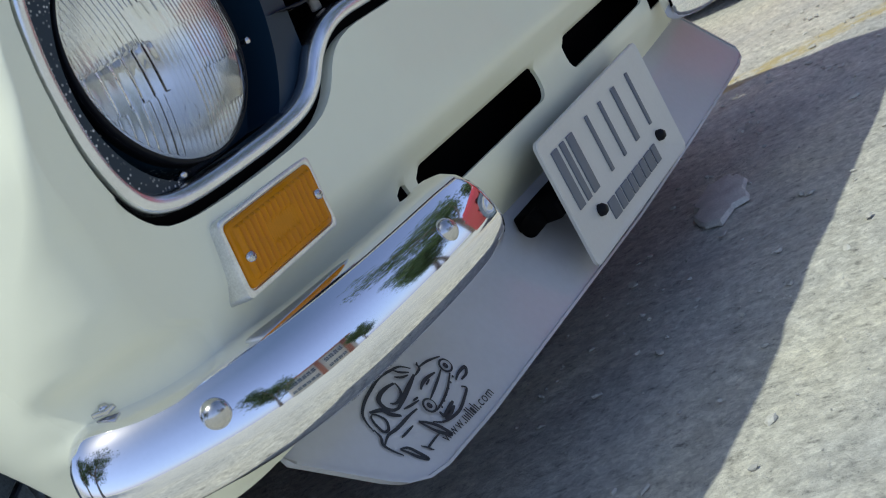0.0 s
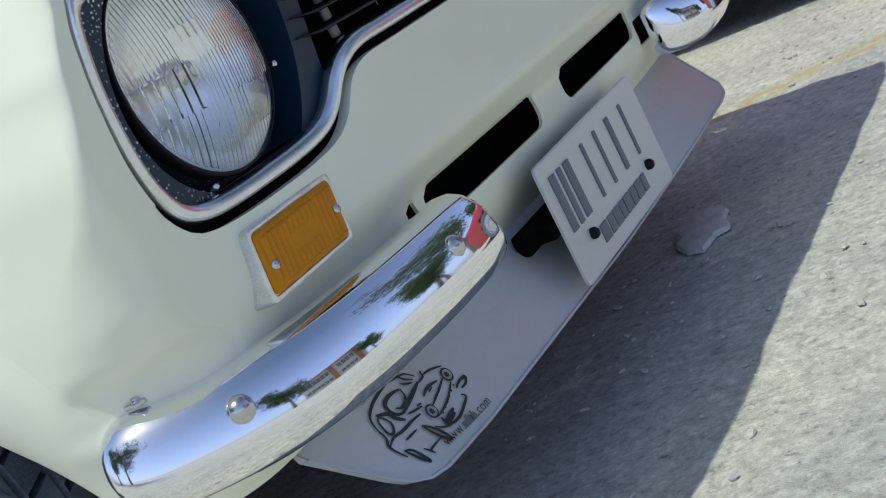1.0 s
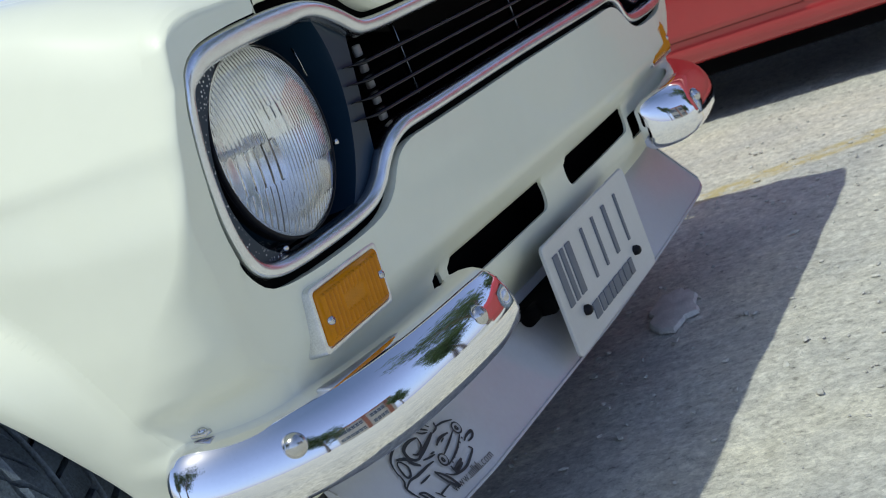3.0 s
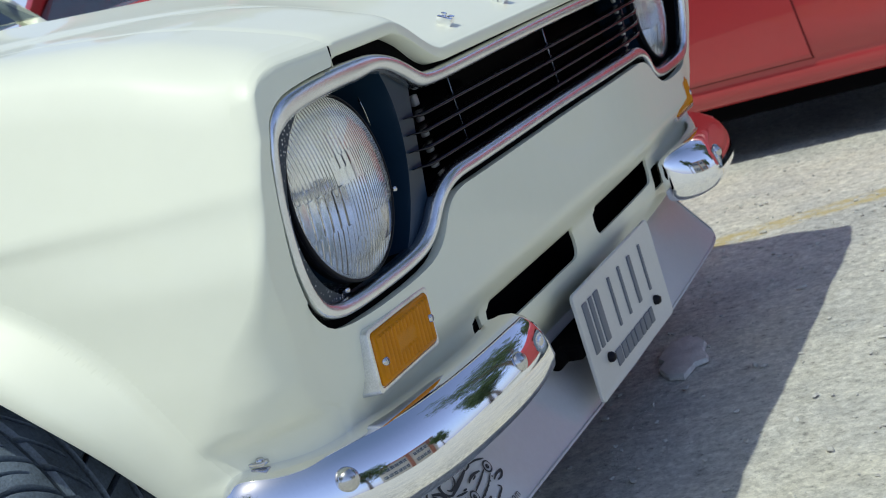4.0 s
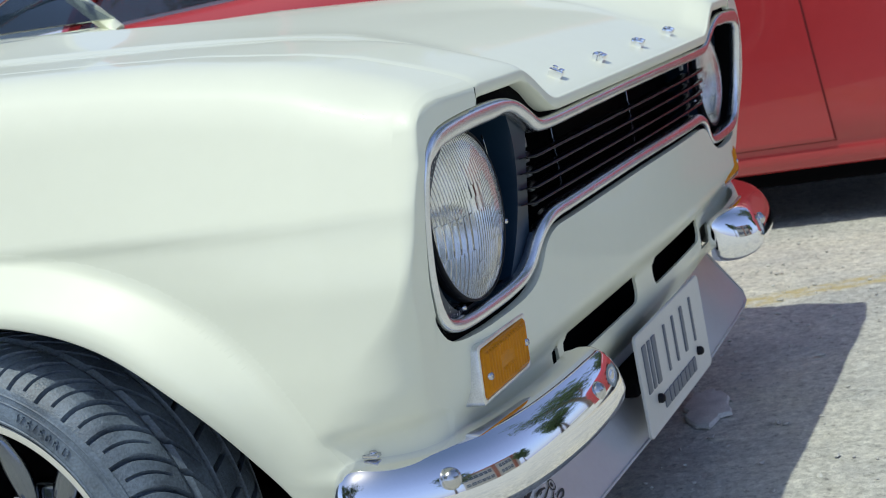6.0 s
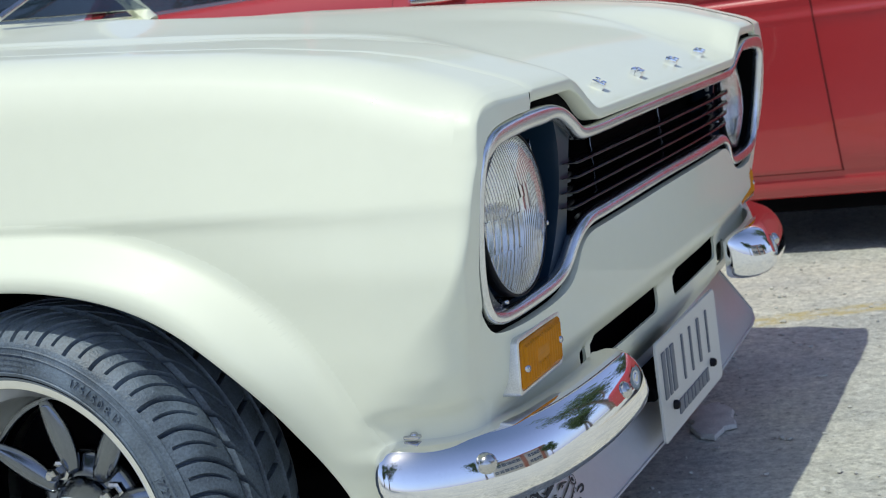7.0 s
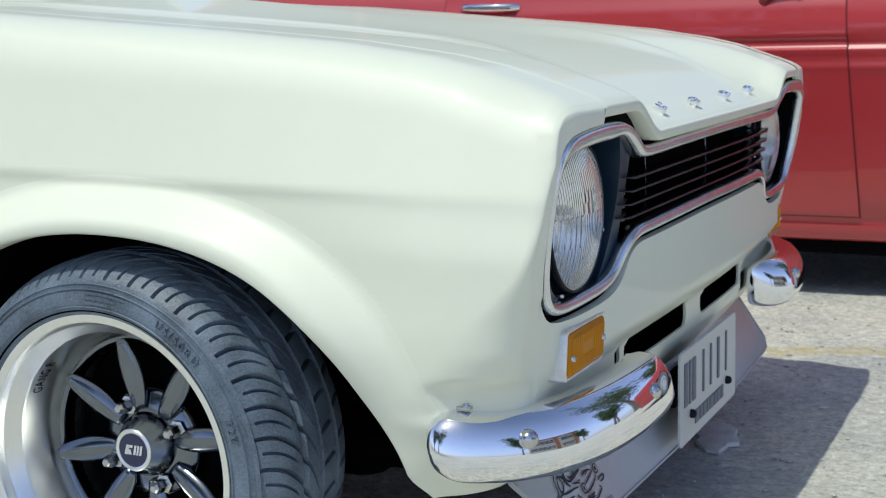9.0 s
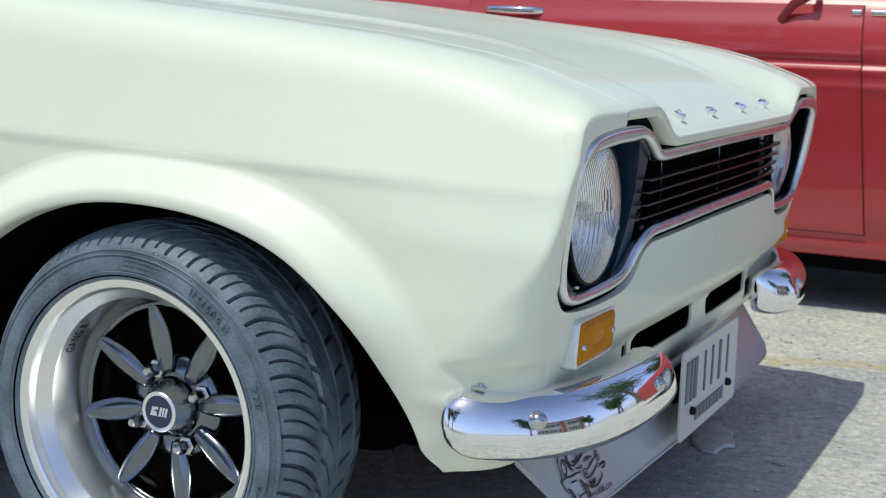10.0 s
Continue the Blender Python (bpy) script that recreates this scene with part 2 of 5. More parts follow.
WIDE = [(-0.62, 0.752), (0.0, 0.735), (0.3, 0.724), (0.55, 0.714), (0.665, 0.709)]
FRONT = 0.632
# half width at which the proud rim round the headlight begins, by height
RIM = [(0.42, 0.655), (0.474, 0.660), (0.515, 0.665), (0.56, 0.663), (0.585, 0.657), (0.604, 0.642), (0.617, 0.614), (0.64, 0.55)]
PROUD = [(0.42, 0.0), (0.45, 0.003), (0.475, 0.008), (0.50, 0.0130), (0.53, 0.0195), (0.56, 0.0245), (0.585, 0.0275), (0.615, 0.033), (0.65, 0.038)]


def top_z(x):
    return table(TOP, x)


def seam_y(x):
    return 0.552 + 0.035 * (0.66 - x)


def crease_z(x):
    return 0.566 - 0.036 * (x - 0.60)


def arch_reach(front, z):
    """Half length of the wheel opening: it runs out towards the nose low down."""
    return 0.36 - (0.008 if front else 0.0) + (0.022 * smooth(0.36, 0.235, z) + 0.022 * smooth(0.250, 0.215, z) if front else 0.0)


def arch_rho(x, z):
    n = 2.25 if x > HUB.x else 2.0
    return (abs((x - HUB.x) / arch_reach(x > HUB.x, z)) ** n + abs((z - HUB.z) / 0.28) ** n) ** (1 / n)


def flare(x, z):
    dx, dz = (x - HUB.x) / 0.36, (z - HUB.z) / 0.28
    rho = arch_rho(x, z)
    ang = math.atan2(dz, abs(dx))
    lift = 0.047 * (smooth(0.12, 0.85, ang) if x > HUB.x else smooth(-0.3, 0.8, ang))
    # a flat slope with quick turns at both ends
    slope = sum(max(0.0, min(1.0, (rho - 1.050) / 0.140 + 0.03 * k)) for k in range(-5, 6)) / 11
    return lift * (1 - slope), rho


def side_y(x, z):
    """Half width of the body's side at x and height z, below the shoulder."""
    w, c = table(WIDE, x), crease_z(x)
    if z > c:
        w -= (0.20 + 0.18 * smooth(0.0, 0.6, x)) * (z - c)
    else:
        f = smooth(0.25, 0.60, x)
        w -= (1 - f) * (0.0045 * smooth(0, 0.014, c - z) + 0.013 * smooth(0.01, 0.14, c - z)) + 0.35 * max(0, 0.43 - z) ** 1.5
        w += f * 0.012 * smooth(0.0, 0.07, c - z)
    w -= 0.009 * smooth(0.53, 0.635, x)
    return w + flare(x, z)[0]


def front_x(y, z):
    """How far forward the front panel stands."""
    side = smooth(0.54, 0.66, abs(y))
    x = FRONT - (1 - side) * 0.029 * smooth(0.372, 0.325, z) - side * 0.026 * smooth(0.47, 0.29, z) - 0.05 * smooth(0.29, 0.20, z)
    edge = table(RIM, z)
    rim = smooth(edge - 0.005, edge + 0.005, abs(y))
    return x - 0.010 * (abs(y) / 0.6) ** 2 + rim * table(PROUD, z)


def corner_r(z):
    return 0.006 + 0.100 * smooth(0.56, 0.20, z) * smooth(0.54, 0.43, z)


def corner_at(z):
    """Where the corner's curve begins and ends along x, and its depth across."""
    r = corner_r(z)
    return FRONT - r - 0.115 * smooth(0.57, 0.21, z) * smooth(0.54, 0.43, z), front_x(0.69, z), r


def turn_in(x, z):
    """Slope of the side where the corner's curve takes over."""
    return (side_y(x, z) - side_y(x - 0.004, z)) / 0.004


def skin_y(x, z):
    """Half width of the finished skin, corner and all."""
    xe, xf, r = corner_at(z)
    if x <= xe:
        return side_y(x, z)
    t = min(1, (x - xe) / (xf - xe))
    return side_y(xe, z) + turn_in(xe, z) * (min(x, xf) - xe) - r * (1 - math.sqrt(1 - t * t))


def lip_x(y):
    return 0.658 - 0.07 * max(0.0, abs(y) - 0.552)


def outline(z, side_x, n_corner, front_y):
    """The near half of the body's plan at height z(x): side, corner, front."""
    pts = []
    x_end, xf, r = corner_at(z)
    for i, s in enumerate(side_x):
        x = -0.62 + s * (x_end + 0.62)
        pts.append((x, -side_y(x, z)))
    xe, ye = pts[-1]
    sl = turn_in(xe, z)
    for k in range(1, n_corner + 1):
        a = 0.5 * math.pi * k / n_corner
        pts.append((xe + (xf - xe) * math.sin(a), ye - sl * (xf - xe) * math.sin(a) + r * (1 - math.cos(a))))
    y0 = pts[-1][1]
    for s in front_y:
        y = y0 * (1 - s)
        pts.append((front_x(y, z), y))
    return pts


# outlines on the front, as (y, z): near half of the bright surround, and slots
SURROUND = [(0.0, 0.588), (-0.20, 0.587), (-0.315, 0.586), (-0.362, 0.587), (-0.384, 0.591), (-0.413, 0.605), (-0.443, 0.617), (-0.475, 0.6235), (-0.508, 0.625), (-0.54, 0.625), (-0.572, 0.624),
            (-0.602, 0.622), (-0.632, 0.618), (-0.650, 0.610), (-0.660, 0.597), (-0.665, 0.574), (-0.667, 0.546), (-0.665, 0.518), (-0.660, 0.490), (-0.651, 0.466), (-0.636, 0.446), (-0.615, 0.4365), (-0.585, 0.4325), (-0.535, 0.4315),
            (-0.478, 0.4325), (-0.437, 0.437), (-0.411, 0.448), (-0.390, 0.466), (-0.368, 0.478), (-0.336, 0.4845), (-0.28, 0.485), (-0.15, 0.486), (0.0, 0.487)]


def trim_x(z):
    """The grille and its surround lean forward towards the bonnet."""
    return 0.620 + 0.16 * (z - 0.44)


def surround_loop(n):
    full = SURROUND + [(-y, z) for y, z in reversed(SURROUND[1:-1])]
    pts = spline([(0, y, z) for y, z in full], n, closed=True)
    out = []
    for i, p in enumerate(pts):
        t = (pts[(i + 1) % n] - pts[i - 1]).normalized()
        out.append((p, Vector((0, t.z, -t.y))))
    flip = -1 if sum((p.y) * q.y + (p.z - 0.53) * q.z for p, q in out) < 0 else 1
    return [(p, q * flip) for p, q in out]


def rounded(y0, y1, z0, z1, r, n=5):
    """A rounded oblong outline (y, z)."""
    pts = []
    for cy, cz, a0 in ((y1 - r, z1 - r, 0), (y0 + r, z1 - r, 90), (y0 + r, z0 + r, 180), (y1 - r, z0 + r, 270)):
        for k in range(n + 1):
            a = radians(a0 + 90 * k / n)
            pts.append((cy + r * math.cos(a), cz + r * math.sin(a)))
    return pts


SLOTS = [rounded(-0.320, -0.038, 0.297, 0.3345, 0.015), rounded(0.040, 0.314, 0.297, 0.3345, 0.015), rounded(-0.356, -0.336, 0.305, 0.331, 0.0095), rounded(0.326, 0.385, 0.279, 0.313, 0.005)]

car = tagged(holder("white_car", pose(HUB.x, 0, 0)), "cream white two-door classic saloon car parked on pale rough ground", "car")
car_base = car.matrix_world.inverted()


def car_part(name, bm, mat, parent=None, label="", sharp=None):
    """A part built in world places and hung on the car, or on one of its parts."""
    # the nose falls back a little more on the far side
    k = 0.022 if "bumper" in name or name in ("bolt", "bracket") else 0.045
    for v in bm.verts:
        if v.co.y > 0:
            v.co.x -= k * v.co.y ** 2 * smooth(0.2, 0.6, v.co.x)
    ob = part(name, bm, mat, parent or car, label, sharp)
    ob.matrix_parent_inverse = car_base
    if parent is not None and parent is not car:
        ob.matrix_parent_inverse = Matrix.Identity(4)
    return ob


def shoulder(x):
    """Height and breadth of the rounded shoulder along the wing."""
    s = smooth(0.59, 0.66, x)
    return 0.058 - 0.022 * s, 0.080 - 0.022 * s


def shoulder_y(x):
    xx = min(x, 0.62)
    return side_y(xx, top_z(min(x, 0.665)) - shoulder(x)[0])


def fall(x, y):
    """How far the wing's top has dropped at half width y."""
    h, b = shoulder(x)
    u = max(0.0, min(1.0, (shoulder_y(x) - y) / b))
    return h * (1 - math.sqrt(max(0.0, 1 - (1 - u) ** 2)))


def wing_z(x, y):
    """Height of the wing's top before the shoulder, rolled over along the curved lip."""
    back = 0.07 * max(0.0, abs(y) - 0.552) * smooth(0.45, 0.6, x)
    return top_z(min(x + back, 0.665))


SIDE, CORNER = 150, 32


def build_shell():
    bm = bmesh.new()
    side_x = [k / SIDE for k in range(SIDE + 1)]
    fy = [k / 150 for k in range(1, 151)]
    low = 0.222
    lines = []
    zs = [low + (0.60 - low) * k / 58 for k in range(59)]
    for z in zs:
        half = outline(z, side_x, CORNER, fy)
        lines.append([Vector((x, y, z)) for x, y in half] + [Vector((x, -y, z)) for x, y in reversed(half[:-1])])
    # shoulder rows, up to the edge where the top begins to turn over
    for k in range(1, 9):
        row = []
        half = outline(0.60, side_x, CORNER, fy)
        for i, (x0, y) in enumerate(half):
            x = x0 if i <= SIDE else x0 + (lip_x(y) - x0) * min(1, (i - SIDE) / CORNER)
            drop = shoulder(x)[0]
            ze = wing_z(x, y) - (drop if i <= SIDE else fall(x, abs(y) - 0.012))
            z = 0.60 + (max(ze, 0.6) - 0.60) * k / 8
            yy = -side_y(x0, z) if i <= SIDE else y + 0.385 * (z - 0.60) * (1 - min(1, max(0, i - SIDE - CORNER) / 12))
            xx = x0 + (x - x0) * smooth(0.0, 0.5, k / 8)
            row.append(Vector((xx, yy, z)))
        full = row + [Vector((p.x, -p.y, p.z)) for p in reversed(row[:-1])]
        lines.append(full)
    grid(bm, lines)
    edge = lines[-1]
    # front opening behind the bright surround, and the slots
    loop = [(p.y, p.z) for p, o in surround_loop(160)]
    big = polygon_sdf(loop, 1, 2)

    def opening(co):
        if co.x < FRONT - 0.03:
            return None
        d = big(co) - 0.010 - 0.006 * smooth(0.66, 0.62, abs(co.y)) * smooth(0.54, 0.52, co.z)
        if co.z > 0.585 and abs(co.y) < 0.556:
            d = min(d, -0.01)
        return d

    def arch(co):
        if co.x > 0.60 or co.z > 0.56 or abs(co.y) < 0.5:
            return None
        d = (arch_rho(co.x, co.z) - 1) * 0.30
        return d

    cut(bm, opening, 0.008, (-0.012, 0, 0))
    for s in SLOTS:
        f = polygon_sdf(s, 1, 2)
        cut(bm, lambda co: f(co) if co.x > 0.5 else None, 0.006, (-0.004, 0, 0))
    cut(bm, arch, 0.011)
    edge_verts = [v for v in bm.verts if 0.05 < v.co.x < 0.56 and v.co.z < 0.56 and abs(v.co.y) > 0.55 and abs(arch_rho(v.co.x, v.co.z) - 1) < 0.05]
    bmesh.ops.remove_doubles(bm, verts=edge_verts, dist=0.0042)
    for v in bm.verts:
        if v.co.x < 0.55 and v.co.z < 0.57 and abs(v.co.y) > 0.55:
            v.co.y = math.copysign(skin_y(v.co.x, v.co.z), v.co.y)
    rim = [e for e in bm.edges if e.is_boundary and all(-0.3 < v.co.x < 0.54 and v.co.z < 0.56 and abs(arch_rho(v.co.x, v.co.z) - 1) < 0.05 for v in e.verts)]
    got = bmesh.ops.extrude_edge_only(bm, edges=rim)["geom"]
    for v in got:
        if isinstance(v, bmesh.types.BMVert):
            v.co.y -= math.copysign(0.035, v.co.y)
    # tops of the wings, from the shoulder to the bonnet seam
    n_out = SIDE + 1 + CORNER + 30
    for sgn in (1, -1):
        rows = []
        for i in range(n_out):
            o = edge[i]
            sx = min(o.x, 0.655)
            sy = -seam_y(sx)
            row = []
            for k in range(13):
                q = k / 12
                x, y = o.x + (sx - o.x) * q, o.y + (min(sy, 0) - o.y) * q
                z = wing_z(x, y) - fall(x, abs(y))
                if k == 0:
                    z = o.z
                row.append(Vector((x, y * sgn, z)))
            rows.append(row)
        grid(bm, rows)
    bmesh.ops.remove_doubles(bm, verts=bm.verts, dist=2e-4)
    return bm


def build_arch_lip(sgn, cx, width, reach, square=2.0):
    """The rolled edge of a wheel arch."""
    bm = bmesh.new()
    rows = []
    for k in range(161):
        a = 0.03 + (math.pi - 0.06) * k / 160
        row = []
        for rho, dy in ((1.245, -0.0014), (1.225, -0.0002), (1.21, 0.0006), (1.20, 0.0009), (1.19, 0.0009), (1.18, 0.0009), (1.17, 0.0009), (1.15, 0.0009), (1.12, 0.0009), (1.09, 0.0009), (1.075, 0.0009), (1.06, 0.0009), (1.045, 0.0009), (1.028, 0.0009), (1.014, 0.0008), (1.005, 0.0006), (1.0005, 0.0002), (0.9970, -0.0008), (0.9930, -0.0030), (0.9905, -0.0070), (0.9900, -0.035)):
            n = square if math.cos(a) > 0 else 2.0
            q = rho * (abs(math.cos(a)) ** n + abs(math.sin(a)) ** n) ** (-1 / n)
            z = HUB.z + 0.28 * q * math.sin(a)
            x = cx + reach(math.cos(a) > 0, z) * q * math.cos(a)
            row.append(Vector((x, -sgn * (width(x, z) + dy), z)))
        rows.append(row)
    grid(bm, rows)
    return bm


body = car_part("body_shell", build_shell(), WHITE, label="cream white painted front wings and nose panel", sharp=65)


def hood_z(x, y):
    side = smooth(0.335 - 0.75 * max(0.0, 0.62 - x), 0.435, abs(y))
    return table(CENTRE, min(x, 0.655)) * (1 - side) + (top_z(x)) * side


def build_bonnet():
    bm = bmesh.new()
    xs = [-0.60 + 1.17 * k / 40 for k in range(41)] + [0.57 + 0.0855 * math.sin(0.5 * math.pi * k / 16) for k in range(1, 17)]
    rows = []
    for x in xs:
        w = seam_y(x) - 0.0030
        row = []
        for k in range(121):
            y = -w + 2 * w * k / 120
            z = hood_z(x, y) + 0.004 * smooth(0.30, 0.27, abs(y) - 0.10 * (0.6 - x)) * smooth(0.62, 0.5, x)
            if k in (0, 120):
                z -= 0.002
            row.append(Vector((x, y, z)))
        rows.append(row)
    last = rows[-1]
    for dx, dz in ((0.0014, -0.0012), (0.0018, -0.0030), (0.0010, -0.0118), (-0.001, -0.0135), (-0.04, -0.0135)):
        rows.append([Vector((p.x + dx, p.y, p.z + dz)) for p in last])
    grid(bm, rows)
    for sgn in (0, -1):
        edge = [r[sgn] for r in rows[:57]]
        grid(bm, [edge, [p + Vector((0, 0, -0.02)) for p in edge]])
    bmesh.ops.remove_doubles(bm, verts=bm.verts, dist=1e-4)
    return bm


for sgn in (1, -1):
    car_part("arch_lip", build_arch_lip(sgn, HUB.x, skin_y, arch_reach, 2.25), WHITE)
bonnet = car_part("bonnet", build_bonnet(), WHITE, label="cream white bonnet with a dipped front edge", sharp=45)

def build_surround(section):
    """The bright trim, its inner edge rolled back towards the lamps."""
    bm = bmesh.new()
    path = []
    for p, o in surround_loop(260):
        brow = smooth(0.45, 0.51, abs(p.y)) * smooth(0.59, 0.615, p.z)
        w = 1.0 + 0.22 * smooth(0.3, 0.9, abs(o.z)) + 0.45 * brow
        path.append((Vector((trim_x(p.z), p.y, p.z)) - o * 0.002 * brow, o * w + Vector((0.30, 0, 0)), Vector((1, 0, 0))))
    tube(bm, path, section, closed=True)
    return bm


ring = [(-0.0062, -0.010), (-0.0062, -0.002), (-0.0056, 0.0016), (-0.0042, 0.0038), (-0.0020, 0.0050), (0.0012, 0.0050), (0.0036, 0.0040), (0.0054, 0.0022), (0.0062, -0.0006), (0.0062, -0.010)]
trim = car_part("grille_surround", build_surround(ring), WORN, label="worn bright metal grille surround")


def build_gasket_gap():
    """Black channel behind the bright surround, wider along its foot and under the bonnet lip. The extra width paints
    in the shadow gap.
    """
    bm = bmesh.new()
    rows = []
    for p, o in surround_loop(220):
        wide = 0.0165 + 0.0105 * smooth(0.1, 0.9, abs(o.z))
        x = trim_x(p.z) - 0.009
        rows.append([Vector((x + dx, p.y + o.y * a, p.z + o.z * a)) for dx, a in ((-0.03, -0.006), (-0.006, -0.006), (0.0, 0.0), (0.0, wide), (-0.012, wide + 0.001))])
    rows.append(rows[0])
    grid(bm, rows)
    bmesh.ops.remove_doubles(bm, verts=bm.verts, dist=1e-6)
    return bm


c = Matrix.Translation((trim_x(0.4305) + 0.0035, -0.576, 0.4305))
car_part("trim_fixing", lathe([(0.0, 0.0012), (0.0022, 0.0014), (0.0040, 0.0006), (0.0046, -0.002)], "x", 16, m=c @ Matrix.Diagonal((1, 1.5, 0.9, 1))), SHADE_BLACK, trim, "dark worn fixing hole in the trim")
gasket_gap = car_part("surround_gasket_gap", build_gasket_gap(), SHADE_BLACK, label="black channel behind the surround, gasket and painted shadow gap")


def fan(bm, loop, x):
    """A filled outline on the front plane."""
    vs = [bm.verts.new((x, y, z)) for y, z in loop]
    bm.faces.new(vs)
    return bm


def build_grille_shade():
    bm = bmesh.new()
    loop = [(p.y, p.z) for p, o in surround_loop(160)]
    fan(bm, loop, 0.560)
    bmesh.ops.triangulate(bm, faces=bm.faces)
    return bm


# flat near-black sheet standing for the unlit depth behind the slats
back = car_part("grille_shade_sheet", build_grille_shade(), SHADE_BLACK)

# ---- grille ----
def build_slat(z):
    """A thin slat whose ends taper to points laid over the lamp panels."""
    bm = bmesh.new()
    ends = 0.413
    sec = [(0.0, 0.0014), (0.011, 0.0021), (0.0145, 0.0), (0.011, -0.0021), (-0.014, -0.0014), (-0.014, 0.0014)]
    path = []
    for k in range(41):
        y = -0.0105 + (ends - 0.0105) * math.sin(math.pi * (k / 40 - 0.5))
        q = 0.12 + 0.88 * smooth(0.0, 0.035, ends - 0.0105 - abs(y + 0.0105))
        path.append((Vector((0.618 + 0.16 * (z - 0.51) + 0.007 * (1 - q), y, z + 0.0035 * (1 - q))), Vector((q, 0, 0)), Vector((0, 0, q))))
    return tube(bm, path, sec)


grille = car_part("grille", box(bmesh.new(), (0.563, -0.39, 0.497), (0.567, 0.39, 0.575)), SHADE_BLACK, label="black slatted grille with bright uprights")
SLATS = [0.5055 + 0.0168 * k for k in range(4)]
for z in SLATS:
    car_part("slat", build_slat(z), SATIN, grille)
for y, w in ((-0.245, 0.0010), (0.055, 0.0014)):
    car_part("upright", box(bmesh.new(), (0.601, y - w, 0.498), (0.607, y + w, 0.577), 0.001), GUN, grille, "bright metal upright behind the slats")
for y in (-0.323, 0.388):
    for k in range(5):
        z = 0.4985 + 0.0168 * k
        car_part("spacer", box(bmesh.new(), (0.597, y - 0.0055, z - 0.0062), (0.603, y + 0.0055, z + 0.0062), 0.0022), PLATE, grille, "pale spacer block between the slats")

# ---- headlights ----
LAMP = Vector((0.624, -0.549, 0.530))


def ring_out(sgn):
    """How far the surround lies from the lamp's centre, by angle."""
    loop = [p for p, o in surround_loop(220)]
    seg = [(a.y, a.z, b.y, b.z) for a, b in zip(loop, loop[1:] + loop[:1])] + [(-0.390, 0.3, -0.390, 0.7)]

    def f(a):
        c, s, best = math.cos(a), math.sin(a), 9.0
        for y0, z0, y1, z1 in seg:
            ey, ez = y1 - y0, z1 - z0
            den = c * ez - s * ey
            if abs(den) < 1e-9:
                continue
            r = ((y0 - LAMP.y) * ez - (z0 - LAMP.z) * ey) / den
            u = ((y0 - LAMP.y) * s - (z0 - LAMP.z) * c) / den
            if r > 0 and -1e-6 <= u <= 1 + 1e-6:
                best = min(best, r)
        return best

    return f


SPECKLED = bpy.data.materials.new("speckled_black_paint")


def speckle(m):
    m.use_nodes = True
    n, l = m.node_tree.nodes, m.node_tree.links
    b = n["Principled BSDF"]
    b.inputs["Roughness"].default_value = 0.35
    b.inputs["Coat Weight"].default_value, b.inputs["Coat Roughness"].default_value = 0.12, 0.2
    b.inputs["Specular IOR Level"].default_value = 0.25
    co, vo, mask, no = n.new("ShaderNodeTexCoord"), n.new("ShaderNodeTexVoronoi"), n.new("ShaderNodeMapRange"), n.new("ShaderNodeTexNoise")
    vo.inputs["Scale"].default_value, vo.inputs["Randomness"].default_value = 260, 1.0
    no.inputs["Scale"].default_value = 18
    mask.inputs["From Min"].default_value, mask.inputs["From Max"].default_value = 0.30, 0.18
    l.new(co.outputs["Object"], vo.inputs["Vector"]), l.new(co.outputs["Object"], no.inputs["Vector"])
    l.new(vo.outputs["Distance"], mask.inputs["Value"])
    some, mul = n.new("ShaderNodeMapRange"), n.new("ShaderNodeMath")
    some.inputs["From Min"].default_value, some.inputs["From Max"].default_value = 0.44, 0.56
    l.new(no.outputs[0], some.inputs["Value"])
    mul.operation = "MULTIPLY"
    l.new(mask.outputs[0], mul.inputs[0]), l.new(some.outputs[0], mul.inputs[1])
    # chips and dust gather on the outer, lower part of the panel
    place, lean, outer, most = n.new("ShaderNodeSeparateXYZ"), n.new("ShaderNodeMath"), n.new("ShaderNodeMapRange"), n.new("ShaderNodeMath")
    l.new(co.outputs["Object"], place.inputs[0])
    lean.operation = "ABSOLUTE"
    l.new(place.outputs[1], lean.inputs[0])
    outer.inputs["From Min"].default_value, outer.inputs["From Max"].default_value = 0.53, 0.60
    l.new(lean.outputs[0], outer.inputs["Value"])
    most.operation = "MULTIPLY"
    l.new(mul.outputs[0], most.inputs[0]), l.new(outer.outputs[0], most.inputs[1])
    mix = n.new("ShaderNodeMix")
    mix.data_type = "RGBA"
    mix.inputs[6].default_value, mix.inputs[7].default_value = (0.008, 0.024, 0.048, 1), (0.70, 0.72, 0.74, 1)
    l.new(most.outputs[0], mix.inputs[0]), l.new(mix.outputs[2], b.inputs["Base Color"])
    return m


speckle(SPECKLED)


def glass(name, tint=(1, 1, 1), rough=0.005):
    m = bpy.data.materials.new(name)
    m.use_nodes = True
    b = m.node_tree.nodes["Principled BSDF"]
    b.inputs["Base Color"].default_value = (*tint, 1)
    b.inputs["Roughness"].default_value = rough
    b.inputs["Transmission Weight"].default_value = 1.0
    b.inputs["IOR"].default_value = 1.45
    return m


GLASS = glass("fluted_glass", (0.99, 1.0, 1.0), 0.03)
PANE = glass("window_glass", (0.22, 0.26, 0.28), 0.0)
REFLECTOR = material("silver_reflector", (0.95, 0.95, 0.92), 0.24, metal=0.95, vary=0.03, scale=40)


